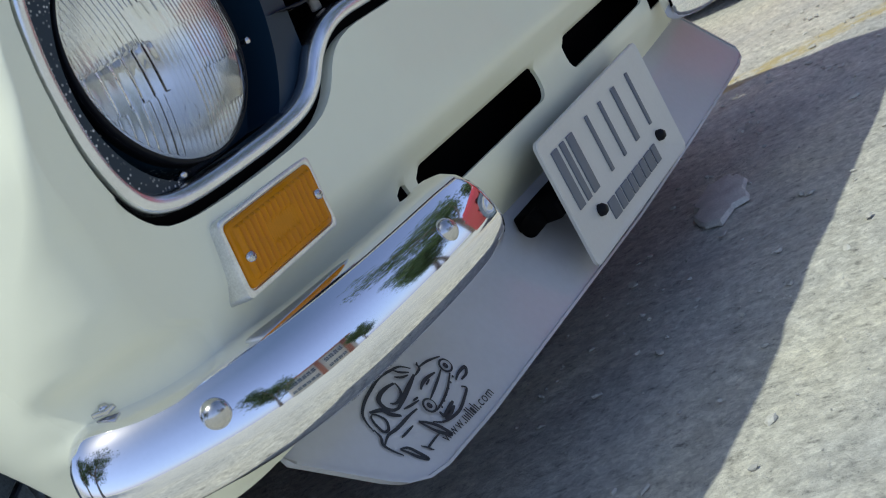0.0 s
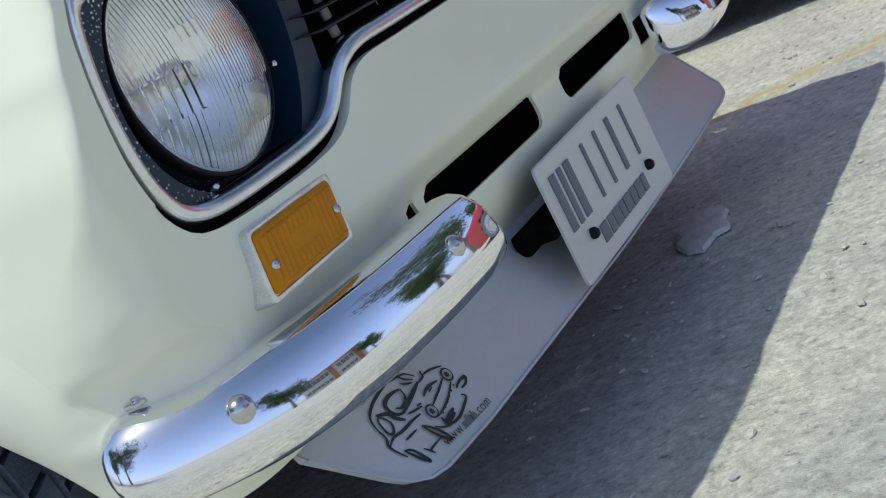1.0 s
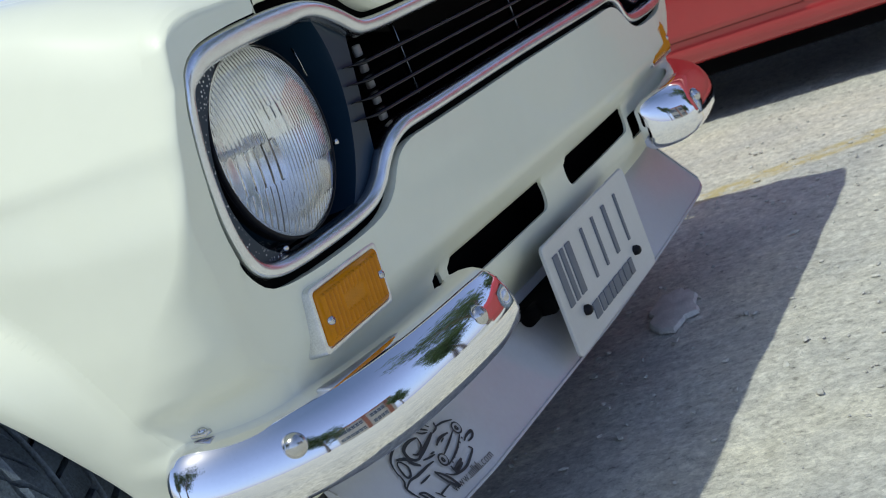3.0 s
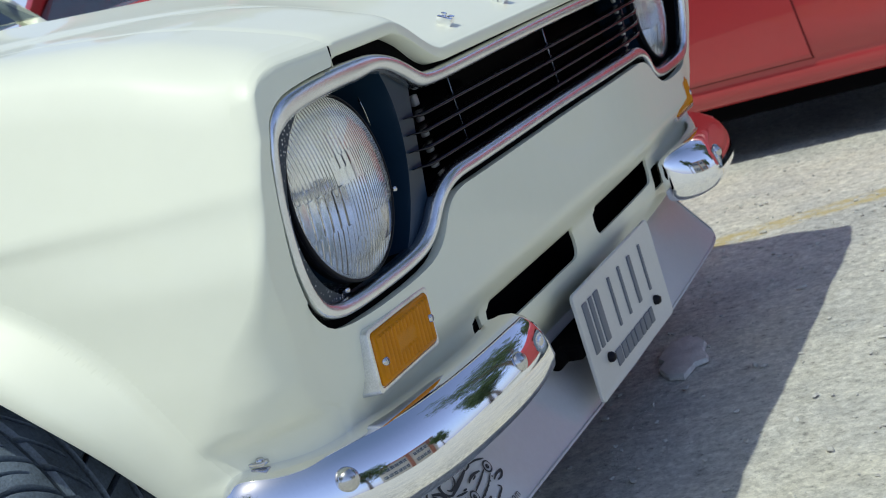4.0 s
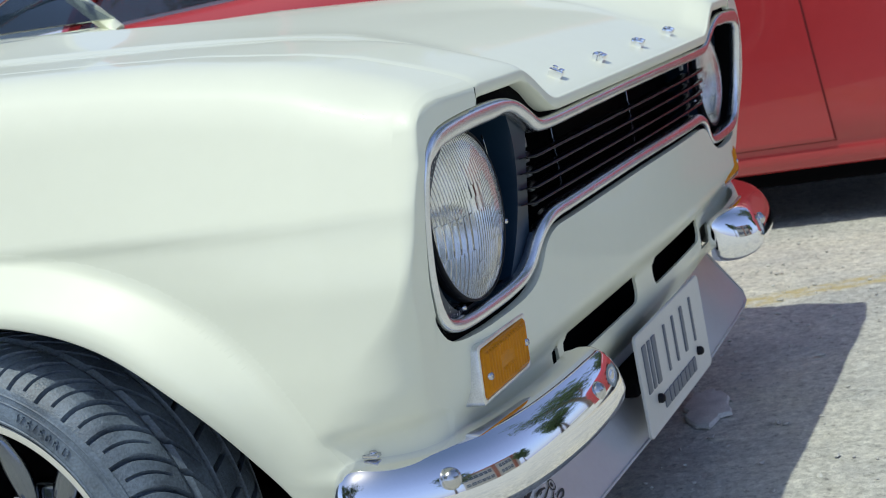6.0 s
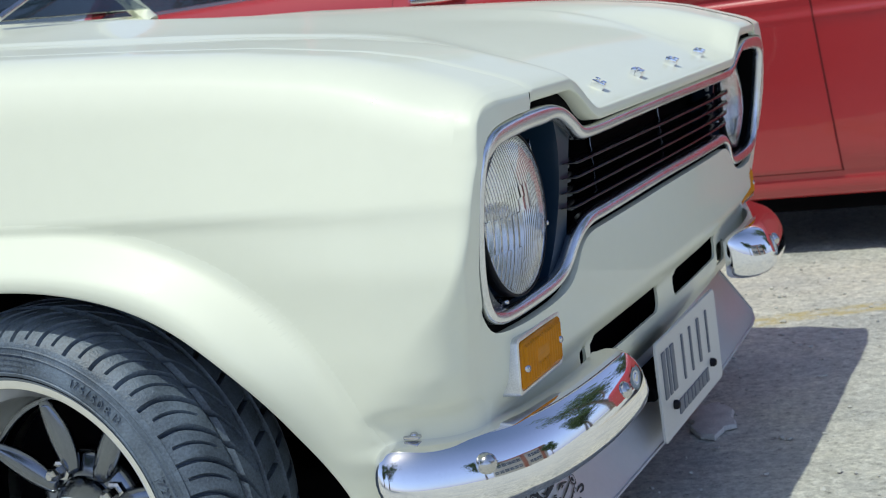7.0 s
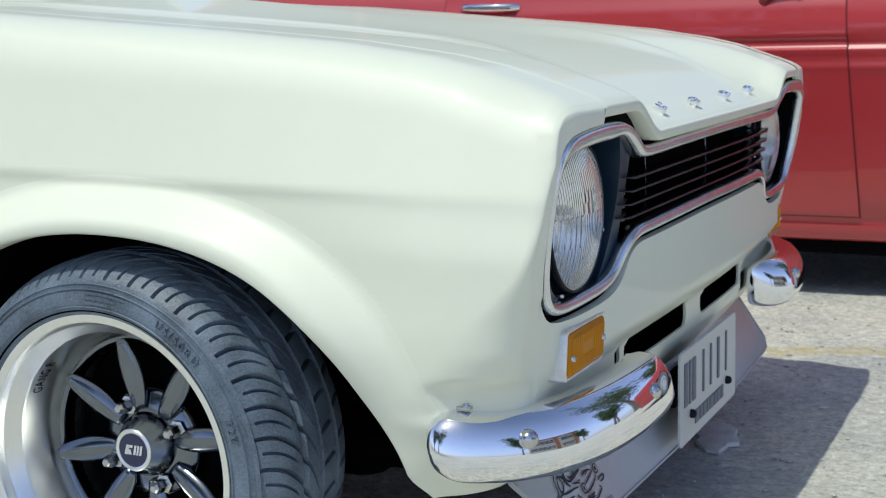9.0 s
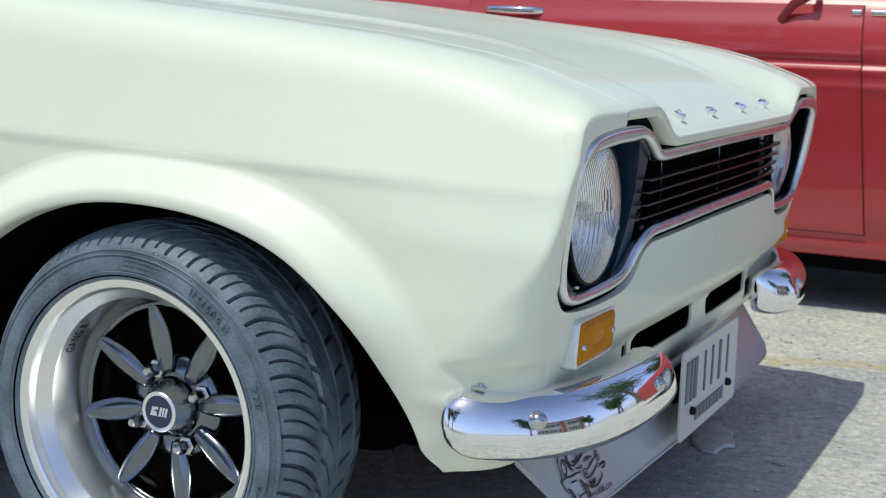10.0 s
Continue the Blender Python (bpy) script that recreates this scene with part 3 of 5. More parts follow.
def flute(u, v, R):
    """Relief of the pressed glass, in metres: blocks of flutes of several widths, with plain patches between."""
    r = math.hypot(u, v)
    if r > R * 0.95:
        return 0.0
    wave = lambda pitch, deep: deep * abs(math.sin(math.pi * u / pitch))
    if v > 0.030:
        return wave(0.0042, 0.0011) if abs(u) > 0.014 or v > 0.052 else wave(0.0056, 0.0014)
    if v > 0.004:
        if -0.026 < u < 0.010:
            return 0.0004 + wave(0.012, 0.0004) if v < 0.018 else wave(0.0090, 0.0007)
        return wave(0.0042, 0.0010)
    if v > -0.030:
        if u < -0.020:
            return 0.0004 + wave(0.0100, 0.0019)
        return wave(0.0050, 0.0005) if u < 0.018 else wave(0.0046, 0.0009)
    if u < -0.030:
        return wave(0.0065, 0.0012)
    if u < 0.002:
        return 0.0006 if 0.006 < math.hypot(u + 0.013, v + 0.052) < 0.0085 else wave(0.0050, 0.0004)
    if u > 0.028 and v > -0.060:
        return -0.0004
    return wave(0.0052, 0.0014)


def build_lens(m, R=0.084):
    bm = bmesh.new()
    bulge = lambda r: 0.018 * (1 - (r / R) ** 2) ** 0.9 if r < R else 0.0
    n = 170
    idx = {}
    for side, sx in ((0, 1), (1, -1)):
        pts = []
        for i in range(n + 1):
            row = []
            for j in range(n + 1):
                a, b = 2 * i / n - 1, 2 * j / n - 1
                # square to disc
                u, v = R * a * math.sqrt(1 - b * b / 2), R * b * math.sqrt(1 - a * a / 2)
                r = min(math.hypot(u, v), R)
                x = bulge(r) - (flute(u, v, R) if side else 0) - (0.0035 if side else 0)
                row.append(m @ Vector((x, u, v)))
            pts.append(row)
        idx[side] = grid(bm, pts)
    f, k = idx[0], idx[1]
    ring = lambda g: [g[i][0] for i in range(n)] + [g[n][j] for j in range(n)] + [g[i][n] for i in range(n, 0, -1)] + [g[0][j] for j in range(n, 0, -1)]
    A, B = ring(f), ring(k)
    for i in range(len(A)):
        bm.faces.new([A[i], A[(i + 1) % len(A)], B[(i + 1) % len(A)], B[i]])
    return bm


def build_lamp(sgn):
    m = Matrix.Translation((LAMP.x - (0.019 if sgn < 0 else 0.0), sgn * LAMP.y, LAMP.z)) @ Matrix.Diagonal((1, sgn, 1, 1))
    far = ring_out(1)
    bm = bmesh.new()
    rows = []
    for k in range(145):
        a = 2 * math.pi * k / 144
        c, d = math.cos(a), math.sin(a)
        R = far(a) + 0.001
        # the dark pocket round the lamp is wide towards the grille and narrow elsewhere
        hole = min(0.0955 + 0.034 * smooth(-0.15, 0.75, c), R - 0.004) if sgn > 0 else R - 0.005
        row = [m @ Vector((x, r * c, r * d)) for r, x in ((0.0862, -0.012), (0.0866, -0.0300), (0.0880, -0.0420), (max(0.0890, hole - 0.004), -0.0420))]
        for t in (0.0, 0.03, 0.35, 0.7, 1.0):
            r = hole + (R - hole) * t
            y, z = LAMP.y + r * c, LAMP.z + r * d
            x = trim_x(z) - 0.0075 - 0.003 * smooth(-0.47, -0.40, y) - (0.004 if t == 0.0 else 0.0)
            row.append(m @ Vector((x - LAMP.x, r * c, r * d)))
        if R < 0.2 and LAMP.y + R * c > -0.400 and abs(LAMP.y + R * c + 0.390) < 0.004:
            row.append(row[-1] - Vector((0.034, 0, 0)))
        else:
            row.append(row[-1] - Vector((0.006, 0, 0)))
        rows.append(row)
    grid(bm, rows)
    lamp = car_part("headlight", bm, SPECKLED, label="round fluted glass headlight in a speckled black panel", sharp=40)
    car_part("lens", build_lens(m), GLASS, lamp, "clear fluted headlight glass").visible_shadow = False
    dish = [(0.0865, -0.004), (0.083, -0.012), (0.078, -0.022), (0.066, -0.036), (0.048, -0.048), (0.026, -0.055), (0.012, -0.056), (0.0, -0.056)]
    car_part("reflector", lathe([(r, x) for r, x in dish], "x", 64, m=m), REFLECTOR, lamp, "silvered reflector bowl")
    car_part("rim", lathe([(0.0838, 0.0008), (0.0852, 0.0010), (0.0862, -0.0010), (0.0864, -0.012), (0.0850, -0.012), (0.0842, -0.004), (0.0838, 0.0008)], "x", 72, m=m), BLACK, lamp, "thin dark retaining rim")
    bm = lathe([(0.0, -0.018), (0.008, -0.019), (0.011, -0.024), (0.011, -0.036), (0.004, -0.044), (0.004, -0.055)], "x", 20, m=m)
    car_part("bulb", bm, STEEL, lamp)
    for a, r in ((-0.285, 0.103), (4.3, 0.0925)):
        c = Vector((-0.008, r * math.cos(a), r * math.sin(a)))
        bm = lathe([(0.0, 0.004), (0.0025, 0.0035), (0.0032, 0.0), (0.0032, -0.006)], "x", 12, m=m @ Matrix.Translation(c))
        car_part("adjuster", bm, STEEL, lamp)
    bm = limb(bmesh.new(), [m @ Vector((-0.020, 0.110, 0.066)), m @ Vector((-0.020, 0.1135, 0.050)), m @ Vector((-0.020, 0.1160, 0.034))], 0.0006, 0.0012)
    car_part("spring", bm, STEEL, lamp, "thin bright retaining spring")
    return lamp


lamps = [build_lamp(1), build_lamp(-1)]

# ---- bumpers ----
def build_bumper(sgn):
    inner = -0.336 if sgn > 0 else -0.328
    path2 = [(0.665, inner), (0.671, -0.39), (0.669, -0.47), (0.659, -0.55), (0.640, -0.612), (0.608, -0.664), (0.572, -0.700), (0.540, -0.721), (0.517, -0.733)]
    n = 64
    pts = spline([(x, y, 0) for x, y in path2], n)
    sec = [(-0.052, 0.034), (-0.036, 0.0375), (-0.022, 0.036), (-0.010, 0.030), (-0.001, 0.020), (0.005, 0.008), (0.0085, -0.006), (0.0100, -0.0165), (0.0098, -0.0185),
           (0.0072, -0.0275), (0.0062, -0.0292), (-0.0008, -0.0375), (-0.0032, -0.0402), (-0.012, -0.044), (-0.022, -0.045), (-0.050, -0.044)]
    path = []
    for i, p in enumerate(pts):
        t = (pts[min(i + 1, n - 1)] - pts[max(i - 1, 0)]).normalized()
        o = Vector((-t.y, t.x, 0))
        if o.x < 0:
            o = -o
        s = i / (n - 1)
        e1, e0 = max(0, (s - 0.80) / 0.20), max(0, (0.036 - s) / 0.036) if sgn > 0 else max(0, (0.17 - s) / 0.17)
        q = math.sqrt(max(0.03, 1 - e1 ** 2)) * math.sqrt(1 - 0.55 * e0 ** 4)
        depth = math.sqrt(max(0.05, 1 - e1 ** 2)) * (math.sqrt(1 - 0.96 * e0 ** 2) if sgn > 0 else 1 - 0.80 * e0 ** 2)
        base = p + Vector((0, 0, 0.292 + 0.010 * smooth(0.45, 1.0, s))) - o * ((0.030 if sgn > 0 else 0.058) if e0 > 0 else 0.018) * (1 - depth)
        path.append((Vector((base.x, sgn * base.y, base.z)), Vector((o.x, sgn * o.y, 0)) * depth, Vector((0, 0, q))))
    b = car_part("bumper", tube(bmesh.new(), path, sec), CHROME, label="chrome quarter bumper wrapped round the corner", sharp=60)
    for c, o in (((0.6115, -0.6715, 0.303), (0.78, -0.62, 0.12)), ((0.6748, -0.424, 0.2995), (1, 0, 0.12))):
        t = Vector((o[0], sgn * o[1], o[2])).to_track_quat("X", "Z").to_matrix().to_4x4()
        bm = lathe([(0.0, 0.0075), (0.004, 0.007), (0.008, 0.0048), (0.0105, 0.001), (0.0108, -0.002), (0.0108, -0.01)], "x", 28, m=Matrix.Translation((c[0], sgn * c[1], c[2])) @ t)
        car_part("bolt", bm, STEEL, b, "domed chrome bolt head")
    m = Matrix.Translation((0.545, sgn * -(skin_y(0.545, 0.336) + 0.002), 0.342))
    bm = box(bmesh.new(), (-0.008, -0.003, -0.006), (0.008, 0.010, -0.002), 0.001, m)
    lathe([(0.0, 0.003), (0.003, 0.0025), (0.0042, 0.0), (0.0042, -0.004)], "z", 16, bm, m @ Matrix.Translation((0.002, 0.002, -0.0015)))
    car_part("bracket", bm, STEEL, b, "small bumper bracket with a bolt")
    return b


bumpers = [build_bumper(1), build_bumper(-1)]

# ---- air dam with its line drawing ----
def dam_x(y, z):
    return 0.560 + 0.056 * (0.236 - z) / 0.116 - 0.022 * smooth(0.45, 0.62, -y)


def build_dam():
    bm = bmesh.new()
    near = [(-0.566, 0.230), (-0.577, 0.221), (-0.578, 0.212), (-0.535, 0.158), (-0.524, 0.147), (-0.507, 0.1385), (-0.485, 0.135)]
    loop = near + [(-0.40 + 0.08 * k, 0.132 - 0.004 * (1 - abs(-0.40 + 0.08 * k) / 0.4)) for k in range(11)] + [(0.50, 0.133), (0.532, 0.1365), (0.544, 0.142), (0.548, 0.151), (0.500, 0.236)]
    loop += [(0.42 - 0.1 * k, 0.236) for k in range(10)]
    c = [bm.verts.new((dam_x(y, z) + dx, y, z)) for dx in (0.0, -0.010) for y, z in loop]
    n = len(loop)
    a, b = c[:n], c[n:]
    bm.faces.new(a), bm.faces.new(b)
    for i in range(n):
        bm.faces.new([a[i], a[(i + 1) % n], b[(i + 1) % n], b[i]])
    bmesh.ops.triangulate(bm, faces=[f for f in bm.faces if len(f.verts) > 4])
    es = [e for e in bm.edges if len(e.link_faces) == 2 and e.calc_face_angle(0) > 1.0]
    bmesh.ops.bevel(bm, geom=es, offset=0.0025, segments=2, affect="EDGES")
    return bm


dam = car_part("air_dam", build_dam(), GREY, label="grey-white front air dam panel with a car drawn in line", sharp=30)


def stroke(bm, pts, width):
    """An inked line on the dam, through points (y, z)."""
    p = spline([(0, y, z) for y, z in pts], 8 * (len(pts) - 1) + 1)
    rows = []
    for i, q in enumerate(p):
        t = (p[min(i + 1, len(p) - 1)] - p[max(i - 1, 0)])
        t = t.normalized() if t.length > 1e-9 else Vector((0, 1, 0))
        w = width * (0.45 + 0.55 * math.sin(math.pi * min(1, max(0.05, i / (len(p) - 1)))))
        o = Vector((0, -t.z, t.y)) * w / 2
        rows.append([Vector((dam_x(a.y, a.z) + 0.0012, a.y, a.z)) for a in (q + o, q - o)])
    grid(bm, rows)


def build_drawing():
    """A small classic car seen from its front corner, in strokes. Local axes in decimetres: across, up."""
    bm = bmesh.new()
    roof = [(-0.48, 0.2), (-0.46, 0.29), (-0.42, 0.35), (-0.32, 0.4), (-0.19, 0.43), (-0.02, 0.45), (0.14, 0.42), (0.24, 0.39), (0.31, 0.32)]
    tail = [(-0.47, 0.21), (-0.48, 0.14), (-0.52, 0.09), (-0.51, 0.02), (-0.47, -0.07)]
    frame_top = [(0.15, 0.41), (0.19, 0.36), (0.26, 0.31)]
    frame_low = [(0.1, 0.37), (0.15, 0.33), (0.23, 0.3)]
    pillar = [(0.28, 0.27), (0.17, 0.25), (0.05, 0.23), (-0.05, 0.21), (-0.15, 0.19)]
    mirror = [(0.4, 0.31), (0.38, 0.27), (0.28, 0.26)]
    ridge = [(0.38, 0.28), (0.52, 0.26), (0.67, 0.21)]
    seat = [(0.04, 0.34), (-0.05, 0.36), (-0.15, 0.36), (-0.22, 0.33), (-0.23, 0.26), (-0.19, 0.21), (-0.13, 0.19)]
    seat_in = [(0.05, 0.34), (0.03, 0.28), (-0.02, 0.24), (-0.11, 0.23), (-0.16, 0.26)]
    window = [(-0.37, 0.3), (-0.34, 0.27), (-0.32, 0.2), (-0.37, 0.14), (-0.42, 0.15), (-0.42, 0.22), (-0.4, 0.28), (-0.37, 0.3)]
    belt = [(-0.37, 0.32), (-0.27, 0.27), (-0.24, 0.2), (-0.18, 0.14)]
    flank = [(-0.51, 0.08), (-0.42, 0.11), (-0.31, 0.1), (-0.2, 0.1), (-0.12, 0.1), (-0.01, 0.09)]
    dash = [(-0.18, 0.03), (-0.28, 0.03), (-0.35, 0.03)]
    wheel = [(-0.11, 0.02), (-0.05, -0.04), (0.0, -0.12), (0.02, -0.22), (-0.04, -0.16), (-0.08, -0.08), (-0.11, 0.02)]
    wheel_far = [(-0.45, -0.02), (-0.39, -0.05), (-0.36, -0.12), (-0.34, -0.21), (-0.39, -0.15), (-0.42, -0.08), (-0.45, -0.02)]
    axle = [(-0.06, -0.15), (-0.15, -0.15), (-0.25, -0.16), (-0.23, -0.2)]
    axle_low = [(-0.29, -0.11), (-0.26, -0.15), (-0.24, -0.18)]
    cheek = [(0.55, 0.14), (0.43, 0.11), (0.28, 0.08), (0.18, 0.06)]
    mouth = [(0.59, 0.07), (0.42, 0.01), (0.26, -0.02), (0.12, -0.03)]
    bumper = [(0.55, -0.06), (0.58, -0.1), (0.48, -0.13), (0.32, -0.16), (0.18, -0.15), (0.07, -0.12), (-0.01, -0.06)]
    horn = [(0.57, -0.0), (0.67, 0.02), (0.78, 0.01), (0.72, -0.03), (0.62, -0.03)]
    valance = [(0.13, -0.05), (0.14, -0.1), (0.25, -0.09), (0.34, -0.08)]
    valance_low = [(0.11, -0.12), (0.2, -0.12), (0.31, -0.11)]
    scoop = [(0.47, 0.16), (0.36, 0.18), (0.27, 0.18), (0.19, 0.16)]
    crest = [(0.36, 0.16), (0.28, 0.15)]
    wing_dash = [(0.03, 0.15), (0.1, 0.14)]
    wing_line = [(-0.11, 0.16), (-0.03, 0.14), (0.08, 0.12)]
    at = lambda u, v: (-0.46 + 0.1 * u, 0.17 + 0.1 * v)
    for line, w in ((roof, 0.0030), (tail, 0.0028), (frame_top, 0.0026), (frame_low, 0.0024), (pillar, 0.0048), (mirror, 0.0026), (ridge, 0.0024), (seat, 0.0044), (seat_in, 0.0030), (window, 0.0028), (belt, 0.0046), (flank, 0.0032), (dash, 0.0024), (wheel, 0.0040), (wheel_far, 0.0036), (axle, 0.0022), (axle_low, 0.0020), (cheek, 0.0026), (mouth, 0.0026), (bumper, 0.0030), (horn, 0.0034), (valance, 0.0046), (valance_low, 0.0040), (scoop, 0.0034), (crest, 0.0020), (wing_dash, 0.0022), (wing_line, 0.0024)):
        stroke(bm, [at(u, v) for u, v in line], 0.9 * w)
    for cu, cv in ((0.116, 0.035), (0.630, 0.132)):
        for r, w in ((0.066, 0.0022), (0.016, 0.0030)):
            stroke(bm, [at(cu + r * math.cos(a), cv + r * 0.85 * math.sin(a)) for a in [2 * math.pi * k / 8 for k in range(9)]], w)
    for k in range(6):
        u = 0.574 - 0.076 * k
        stroke(bm, [at(u, 0.044 - 0.0160 * k), at(u + 0.006, 0.028 - 0.0160 * k)], 0.0026)
    stroke(bm, [at(0.40, 0.315), at(0.405, 0.30)], 0.0040)
    return bm


car_part("drawing", build_drawing(), INK, dam, "small black line drawing of a car")


def dam_writing(text, y, size):
    """Small inked letters along the dam's foot. Returns where the next one starts."""
    for ch in text:
        cu = bpy.data.curves.new("glyph", "FONT")
        cu.body, cu.size = ch, size
        ob = bpy.data.objects.new("glyph", cu)
        scene.collection.objects.link(ob)
        me = bpy.data.meshes.new_from_object(ob.evaluated_get(bpy.context.evaluated_depsgraph_get()))
        bpy.data.objects.remove(ob), bpy.data.curves.remove(cu)
        bm = bmesh.new()
        bm.from_mesh(me)
        bpy.data.meshes.remove(me)
        wide = max(v.co.x for v in bm.verts)
        for v in bm.verts:
            a, b = y + v.co.x, 0.1458 - 0.07 * (y + 0.467) + v.co.y
            v.co = (dam_x(a, b) + 0.0012, a, b)
        car_part("letter", bm, INK, dam)
        y += wide + size * 0.10
    return y


y = dam_writing("www", -0.468, 0.0125)
for h, w in ((0.0016, 0.0016), (0.0062, 0.0014), (0.0062, 0.0014), (0.0062, 0.0014), (0.0090, 0.0014), (0.0090, 0.0014), (0.0062, 0.0030), (0.0090, 0.0014), (0.0062, 0.0014), (0.0016, 0.0016)):
    bm = bmesh.new()
    bm.faces.new([bm.verts.new((dam_x(a, b) + 0.0012, a, b)) for a, b in [(y + p * w, 0.1458 - 0.07 * (y + 0.467) + q * h) for p, q in ((0, 0), (1, 0), (1, 1), (0, 1))]])
    car_part("letter_bar", bm, INK, dam, "small dark bar")
    y += w + 0.0014
dam_writing("com", y, 0.0125)

# ---- indicators ----
def build_indicator(sgn):
    m = Matrix.Translation((0.6115 if sgn > 0 else 0.6040, sgn * -0.5345, 0.3775)) @ Matrix.Diagonal((1, sgn, 1, 1)) @ pose(0, 0, 0, 0, 0, 0)
    outline_of = lambda hw, hh, r, sh: [(y + sh * (z) / 0.027, z) for y, z in rounded(-hw, hw, -hh, hh, r, 4)]

    def slab(bm, layers):
        rows = [[m @ Vector((x, y, z)) for y, z in outline_of(hw, hh, r, 0.004)] for x, hw, hh, r in layers]
        vs = grid(bm, rows, closed=True)
        bm.faces.new(vs[-1])
        return bm

    bm = slab(bmesh.new(), [(-0.014, 0.0640, 0.0298, 0.006), (0.0105, 0.0638, 0.0296, 0.006), (0.0140, 0.0630, 0.0288, 0.005), (0.0148, 0.0612, 0.0270, 0.005), (0.0145, 0.0590, 0.0254, 0.005), (0.0130, 0.0580, 0.0246, 0.005)])
    ind = car_part("indicator", bm, BEZEL, label="amber rectangular indicator in a worn bright bezel", sharp=35)
    bm = slab(bmesh.new(), [(0.006, 0.0576, 0.0243, 0.005), (0.0150, 0.0574, 0.0241, 0.005), (0.0168, 0.0558, 0.0226, 0.004)])
    rows = []
    n = 150
    for i in range(n + 1):
        y = -0.0525 + 0.105 * i / n
        row = []
        for j in range(25):
            z = -0.0200 + 0.040 * j / 24
            rib = 0.0029 * abs(math.sin(math.pi * (y + 0.0525) / 0.0070))
            if abs(z) < 0.008 and abs(y) < 0.018:
                rib = 0.0006 + 0.0008 * abs(math.sin(math.pi * y / 0.003)) * abs(math.sin(math.pi * z / 0.003))
            row.append(m @ Vector((0.0169 + rib * (0 if j in (0, 24) or i in (0, n) else 1), y + 0.004 * z / 0.027, z)))
        rows.append(row)
    grid(bm, rows)
    lens = car_part("lens", bm, AMBER, ind, "ribbed amber plastic lens", sharp=50)
    for y, z in ((-0.0490, -0.004), (0.0495, 0.000)):
        bm = lathe([(0.0, 0.0030), (0.0030, 0.0029), (0.0045, 0.0012), (0.0045, -0.002)], "x", 16, m=m @ Matrix.Translation((0.0178, y, z)))
        for a in (0, 90):
            box(bm, (0.0026, -0.0026, -0.0005), (0.0032, 0.0026, 0.0005), 0, m @ Matrix.Translation((0.0178, y, z)) @ pose(0, 0, 0, a + 20))
        car_part("screw", bm, STEEL, ind, "cross-head steel screw")
    return ind


for sgn in (1, -1):
    build_indicator(sgn)

# ---- number plate, its writing as plain bars ----
def build_plate():
    bm = bmesh.new()
    rows = [[Vector((x, y, z)) for y, z in rounded(-0.163 + e, 0.155 - e, 0.143 + e, 0.281 - e, 0.008, 4)] for x, e in ((0.6275, 0), (0.6310, 0.0), (0.6318, 0.0015), (0.6306, 0.005))]
    vs = grid(bm, rows, closed=True)
    bm.faces.new(vs[0]), bm.faces.new(vs[-1])
    pl = car_part("number_plate", bm, PLATE, label="white number plate with plain dark bars", sharp=40)
    for y0, w in ((-0.142, 0.015), (-0.119, 0.011), (-0.100, 0.016), (-0.044, 0.007), (-0.002, 0.007), (0.040, 0.011), (0.090, 0.007)):
        car_part("bar", box(bmesh.new(), (0.6300, y0, 0.198), (0.6322, y0 + w, 0.262), 0.0006), FADED, pl)
    for y0, w in ((-0.085, 0.020), (-0.060, 0.014), (-0.042, 0.018), (-0.020, 0.012), (-0.004, 0.020), (0.020, 0.014), (0.038, 0.020), (0.062, 0.014)):
        car_part("bar", box(bmesh.new(), (0.6300, y0, 0.160), (0.6320, y0 + w, 0.180), 0.0006), FADED, pl)
    for y in (-0.106, 0.098):
        bm = lathe([(0.0, 0.006), (0.004, 0.0055), (0.0065, 0.002), (0.0065, -0.006)], "x", 16, m=Matrix.Translation((0.633, y, 0.181)))
        car_part("bolt", bm, BLACK, pl, "black plate bolt")
    bm = box(bmesh.new(), (0.575, -0.172, 0.205), (0.626, 0.10, 0.222), 0.003)
    lathe([(0.0, -0.02), (0.010, -0.02), (0.010, 0.012), (0.0, 0.014)], "y", 20, bm, Matrix.Translation((0.600, -0.172, 0.213)))
    car_part("bracket", bm, SHADE_BLACK, pl, "black plate bracket")
    return pl


plate = build_plate()

# ---- bonnet badge: four plain bright faceted shapes ----
LUMPS = (((-1, -0.8, 1, -0.1), (0.1, -0.2, 0.8, 0.9), (-0.9, 0.1, -0.2, 0.7)), ((-0.9, -0.9, -0.1, 0.9), (0.1, -0.9, 0.9, 0.9), (-0.3, -0.4, 0.3, 0.4)),
         ((-1, -0.7, 0.9, -0.2), (-0.8, -0.2, -0.1, 0.8), (0.0, 0.0, 0.9, 0.9)), ((-0.9, -0.9, 0.9, -0.3), (-0.8, -0.3, -0.3, 0.8), (-0.3, 0.2, 0.9, 0.8)))
for y, lumps in zip((-0.254, -0.096, 0.072, 0.232), LUMPS):
    x = 0.630
    m = Matrix.Translation((x, y, hood_z(x, y) + 0.006)) @ pose(0, 0, 0, 0, 30, 0)
    bm = bmesh.new()
    for h, (a, b, c, d) in enumerate(lumps):
        box(bm, (a * 0.0085, b * 0.0085, -0.010), (c * 0.0085, d * 0.0085, 0.0035 + 0.0012 * h), 0.0013, m)
    car_part("badge", bm, CHROME, bonnet, "small bright metal bonnet badge", sharp=20)

# ---- wheels ----
PITCHES = 40


def sweep(s):
    """How far the tread's cuts have curved round at place s across (-1 outer to 1 inner), in pitches."""
    return 1.9 * ((min(s, 0.0) + 1) / 0.9) ** 2.0 - 0.9 * max(0.0, s)


